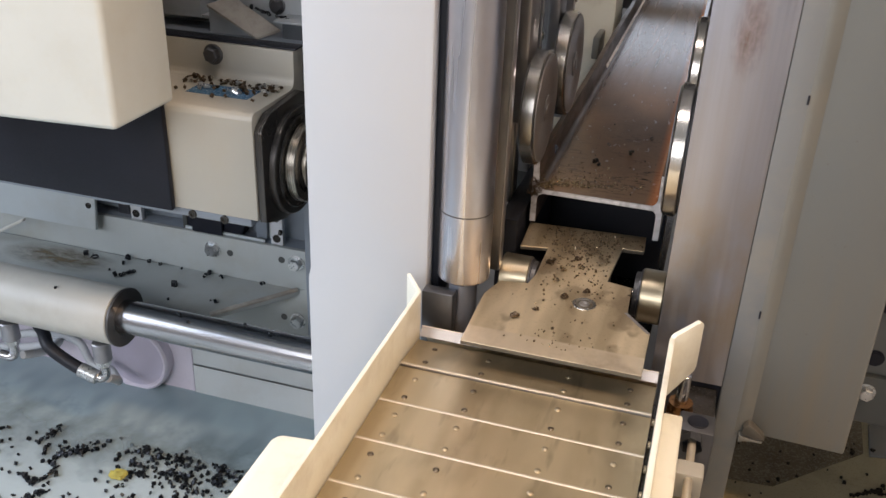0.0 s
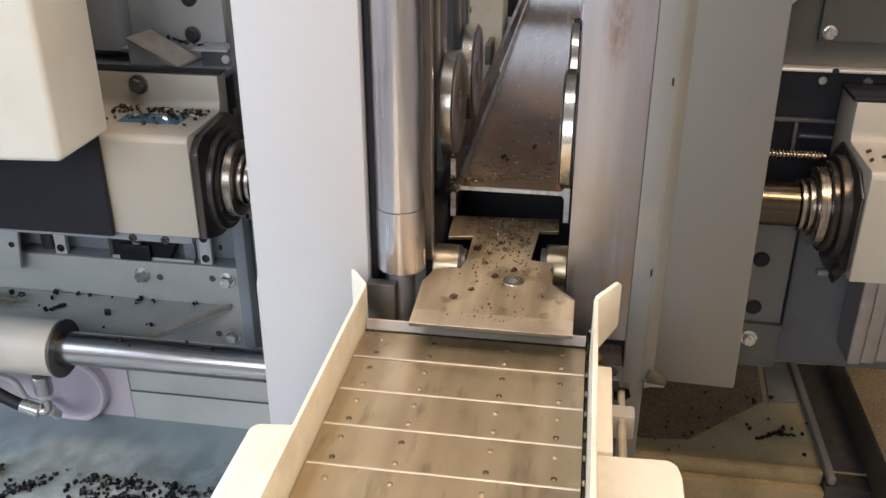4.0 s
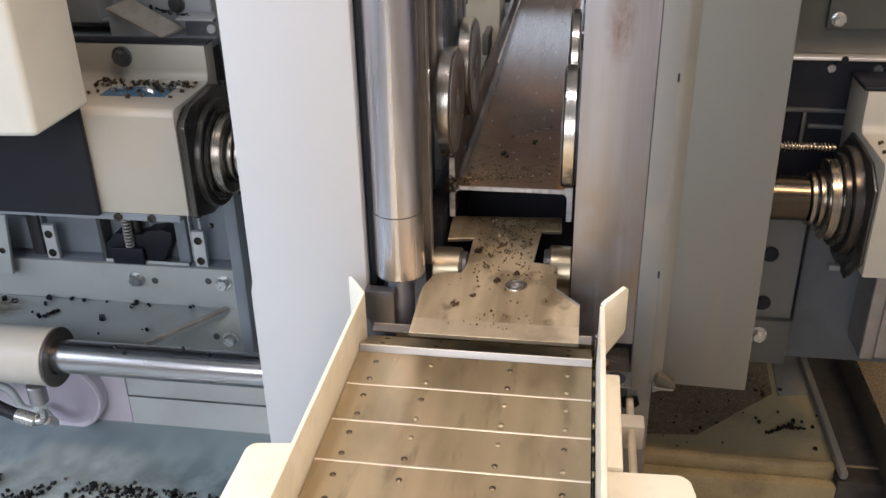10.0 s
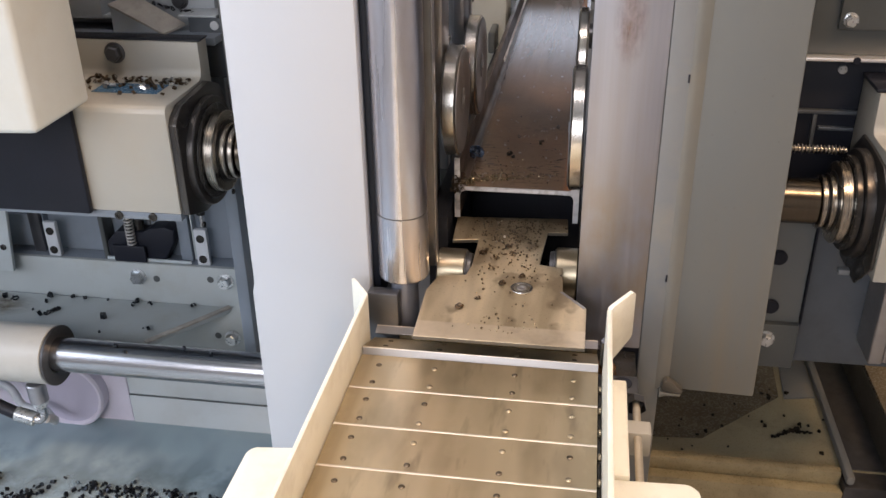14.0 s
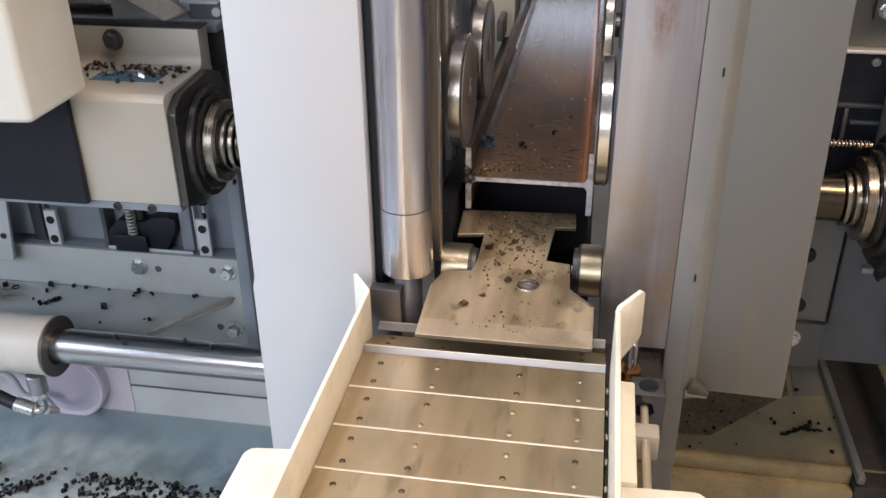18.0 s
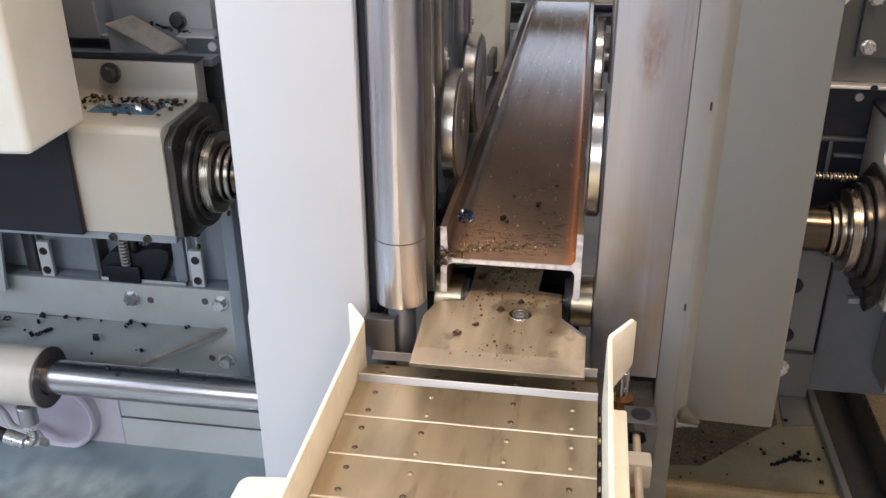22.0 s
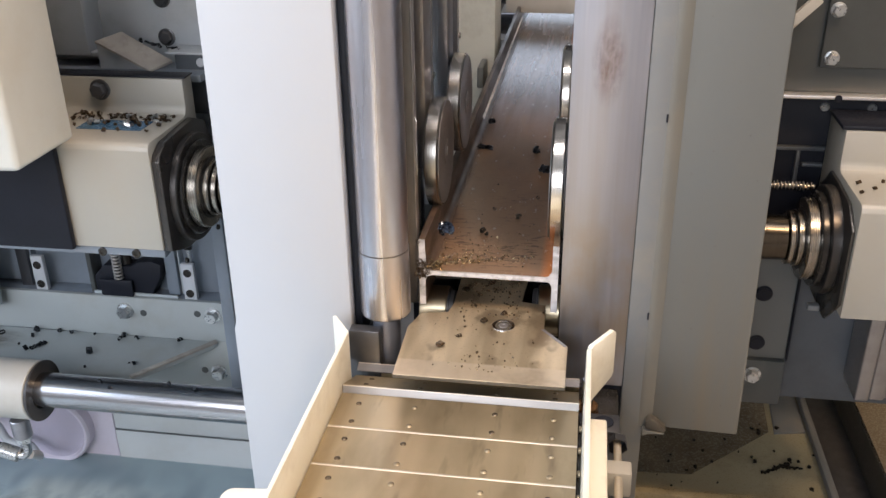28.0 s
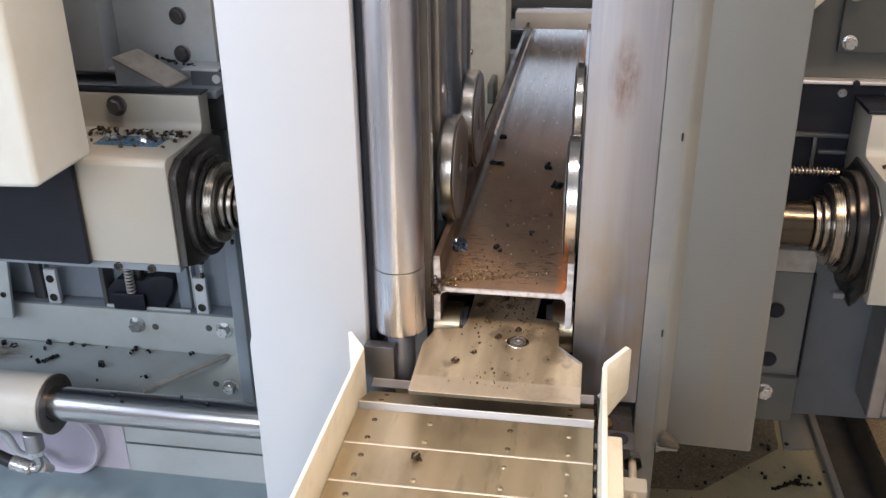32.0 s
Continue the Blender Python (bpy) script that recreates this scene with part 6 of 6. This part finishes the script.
        crumb(v, f, (0.61 + k * 0.004, 0.772 + (k % 3) * 0.002, 0.2002), 0.0055, r)
    for k in range(22):
        crumb(v, f, (r.uniform(0.25, 0.72), r.uniform(0.66, 0.95), 0.2026), r.uniform(0.003, 0.007), r)
    chips("oil_tray_chips", v, f, CHIP_OILY, (0.6, 0.78, 0.2), "dark chips lying in the oily tray")
    return made


# ---- build ----
left_column()
clamp_ram()
support_plate()
support_roller("turned steel support roller set into the plate", -0.116, -0.073, 0.235, 0.873, 0.035, 1)
roller_r = support_roller("turned steel support roller on the clamp column", 0.0665, 0.1005, 0.262, 0.8655, 0.0405, -1)
wheels_left = [hold_down_wheel(-0.1180, -0.095, 0.36, 1.199, 0.087, -1, "thick turned steel hold-down wheel over the beam flange"), hold_down_wheel(-0.1125, -0.089, 0.56, 1.199, 0.087, -1, "thick turned steel hold-down wheel over the beam flange")]
wheels_right = [hold_down_wheel(0.078, 0.0985, 0.29, 1.193, 0.0935, 1, "turned steel hold-down wheel beside the clamp column"), hold_down_wheel(0.0785, 0.096, 0.62, 1.203, 0.089, 1, "turned steel hold-down wheel beside the clamp column")]
guide_bars()
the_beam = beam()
far_things()
left_frame()
left_bracket()
hydraulic_cylinder()
left_base()
slide_l = left_slide()
head_l = left_head()
column_r = right_column()
frame_r = right_rear_frame()
slide_r = right_slide()
head_r = right_head()
right_base()
belt, belt_slats = conveyor()
loose = loose_chips()


# ---- what moves ----
def at(rows, t):
    """The value between (seconds, value) rows."""
    for (a, va), (b, vb) in zip(rows, rows[1:]):
        if t <= b:
            return va + (vb - va) * max(0.0, (t - a) / (b - a))
    return rows[-1][1]


def shifted(ob, times, fx=None, fy=None, fz=None):
    home = ob.location.copy()
    walk(ob, [(t, pose(home.x + (at(fx, t) if fx else 0), home.y + (at(fy, t) if fy else 0), home.z + (at(fz, t) if fz else 0))) for t in sorted(times)])


def motions():
    clamp = [(0, 0.0225), (0.5, 0.0140), (0.95, 0.0), (14.15, 0.0), (14.3, 0.008), (14.5, 0.0235), (14.6, 0.025), (23.05, 0.025), (23.2, 0.010), (23.4, 0.0), (32, 0.0)]
    feed_r = [(0, 0.022), (14.1, 0.022), (14.5, 0.010), (16.5, 0.010), (25.5, 0.010), (27.5, 0.001), (28, -0.002), (28.5, -0.003), (29, -0.006), (29.5, -0.010), (30, -0.012), (30.3, -0.012), (30.5, -0.006), (30.9, 0.030), (31.1, 0.022), (31.4, 0.009), (32, 0.009)]
    lift_r = [(0, 0.0), (30.6, 0.0), (30.8, 0.012), (31.0, 0.035), (31.3, 0.056), (31.5, 0.057), (32, 0.057)]
    feed_l = [(0, 0.001), (3.5, 0.001), (5.5, 0.011), (7.5, 0.022), (7.65, 0.021), (7.9, -0.009), (8.0, -0.010), (8.5, -0.014), (8.75, -0.008), (9, 0.0), (9.5, 0.004), (11, 0.010), (12, 0.015), (13.55, 0.020), (13.7, 0.015), (13.95, -0.011), (14.5, -0.0125), (32, -0.0125)]
    lift_l = [(0, -0.054), (8.05, -0.054), (8.15, -0.046), (8.4, -0.004), (8.5, 0.0), (32, 0.0)]
    press_1 = [(0, -0.011), (1.5, -0.010), (2.0, 0.0), (24.55, 0.0), (24.75, -0.008), (24.95, -0.023), (32, -0.023)]
    press_2 = [(0, 0.006), (1.5, 0.006), (2.2, 0.0), (14.15, 0.0), (14.5, 0.010), (24.55, 0.010), (24.95, 0.0), (32, 0.0)]
    press_2r = [(0, 0.0), (14.15, 0.0), (14.5, 0.028), (24.55, 0.028), (24.95, 0.0), (32, 0.0)]
    beam_x = [(0, 0.001), (0.8, 0.001), (1.0, -0.0015), (14.15, -0.0015), (14.5, 0.006), (23.05, 0.006), (23.4, -0.0015), (32, -0.0015)]
    beam_y = [(0, 0.008), (2.0, 0.004), (3.0, 0.0), (14.15, 0.0), (14.5, 0.010), (18.5, 0.010), (18.8, 0.003), (19, -0.008), (19.25, -0.045), (19.5, -0.089), (19.75, -0.117), (20, -0.138), (20.5, -0.159), (21, -0.169), (21.5, -0.173), (22.5, -0.176), (32, -0.178)]

    def times(*rows):
        return {t for r in rows for t, _ in r}
    for ob in (column_r, frame_r, roller_r):
        shifted(ob, times(clamp), clamp)
    shifted(slide_r, times(clamp, lift_r), clamp, None, lift_r)
    both = times(clamp, feed_r)
    feed_sum = [(t, at(clamp, t) + at(feed_r, t)) for t in sorted(both)]
    for ob in (head_r, loose["right_head"]):
        shifted(ob, times(feed_sum, lift_r), feed_sum, None, lift_r)
    for ob in (slide_l, loose["chute"]):
        shifted(ob, times(lift_l), None, None, lift_l)
    for ob in (head_l, loose["head"], loose["head_bright"]):
        shifted(ob, times(feed_l, lift_l), feed_l, None, lift_l)
    shifted(wheels_left[0], times(press_1), None, None, press_1)
    shifted(wheels_left[1], times(press_2), None, None, press_2)
    shifted(wheels_right[0], times(clamp, press_1), clamp, None, press_1)
    shifted(wheels_right[1], times(clamp, press_2r), clamp, None, press_2r)
    for ob in (the_beam, loose["beam_dark"], loose["beam_gold"], loose["burr"]):
        shifted(ob, times(beam_x, beam_y), beam_x, beam_y)
    # curls thrown by the right-hand drill as it breaks through the flange
    home = loose["beam_far"].location + Vector((-0.0015, -0.178, 0.0))
    walk(loose["beam_far"], [(0, pose(0.166, 0.45, 0.9305)), (27.6, pose(0.166, 0.45, 0.9305)), (27.75, pose(0.12, 0.53, 1.06, 20, 0, 20)), (27.95, pose(*home)), (32, pose(*home))])
    # the slug sits in the flange until the drill pushes it through, then rides on the beam
    rows = []
    for t in sorted(times(beam_x, beam_y) | {12.4, 12.6, 12.8, 13.0}):
        out = min(1.0, max(0.0, (t - 12.4) / 0.5))
        rows.append((t, pose(-0.110 + 0.021 * out + at(beam_x, t), BEAM_END + 0.137 + at(beam_y, t), 0.982 - 0.012 * out, 0, 0, 0)))
    walk(loose["slug"], rows)
    # the chip is thrown off the beam's flange and lands on the slats
    start, land = Vector((-0.119, 0.5, 0.9305)), Vector((-0.088, -0.091, SLAT_Z + 0.0005))
    rows = [(0, pose(*start)), (28.15, pose(*start))]
    for k in range(1, 6):
        s = k / 5
        p = start.lerp(land, s)
        rows.append((28.15 + 0.3 * s, pose(p.x, p.y, p.z + 0.35 * s * (1 - s), 70 * (1 - s), 50 * (1 - s), 0)))
    walk(loose["dropped"], rows + [(32, pose(*land))])
    # the belt runs towards the camera, then stops
    base = belt.location
    for s, last in belt_slats:
        rows = []
        for k in range(0, 86):
            t = k * 0.1
            rows.append((t, slat_pose(last + BELT_RUN[-1][1] - at(BELT_RUN, t), base)))
        rows += [(8.6, slat_pose(last, base)), (32.0, slat_pose(last, base))]
        walk(s, rows)


motions()
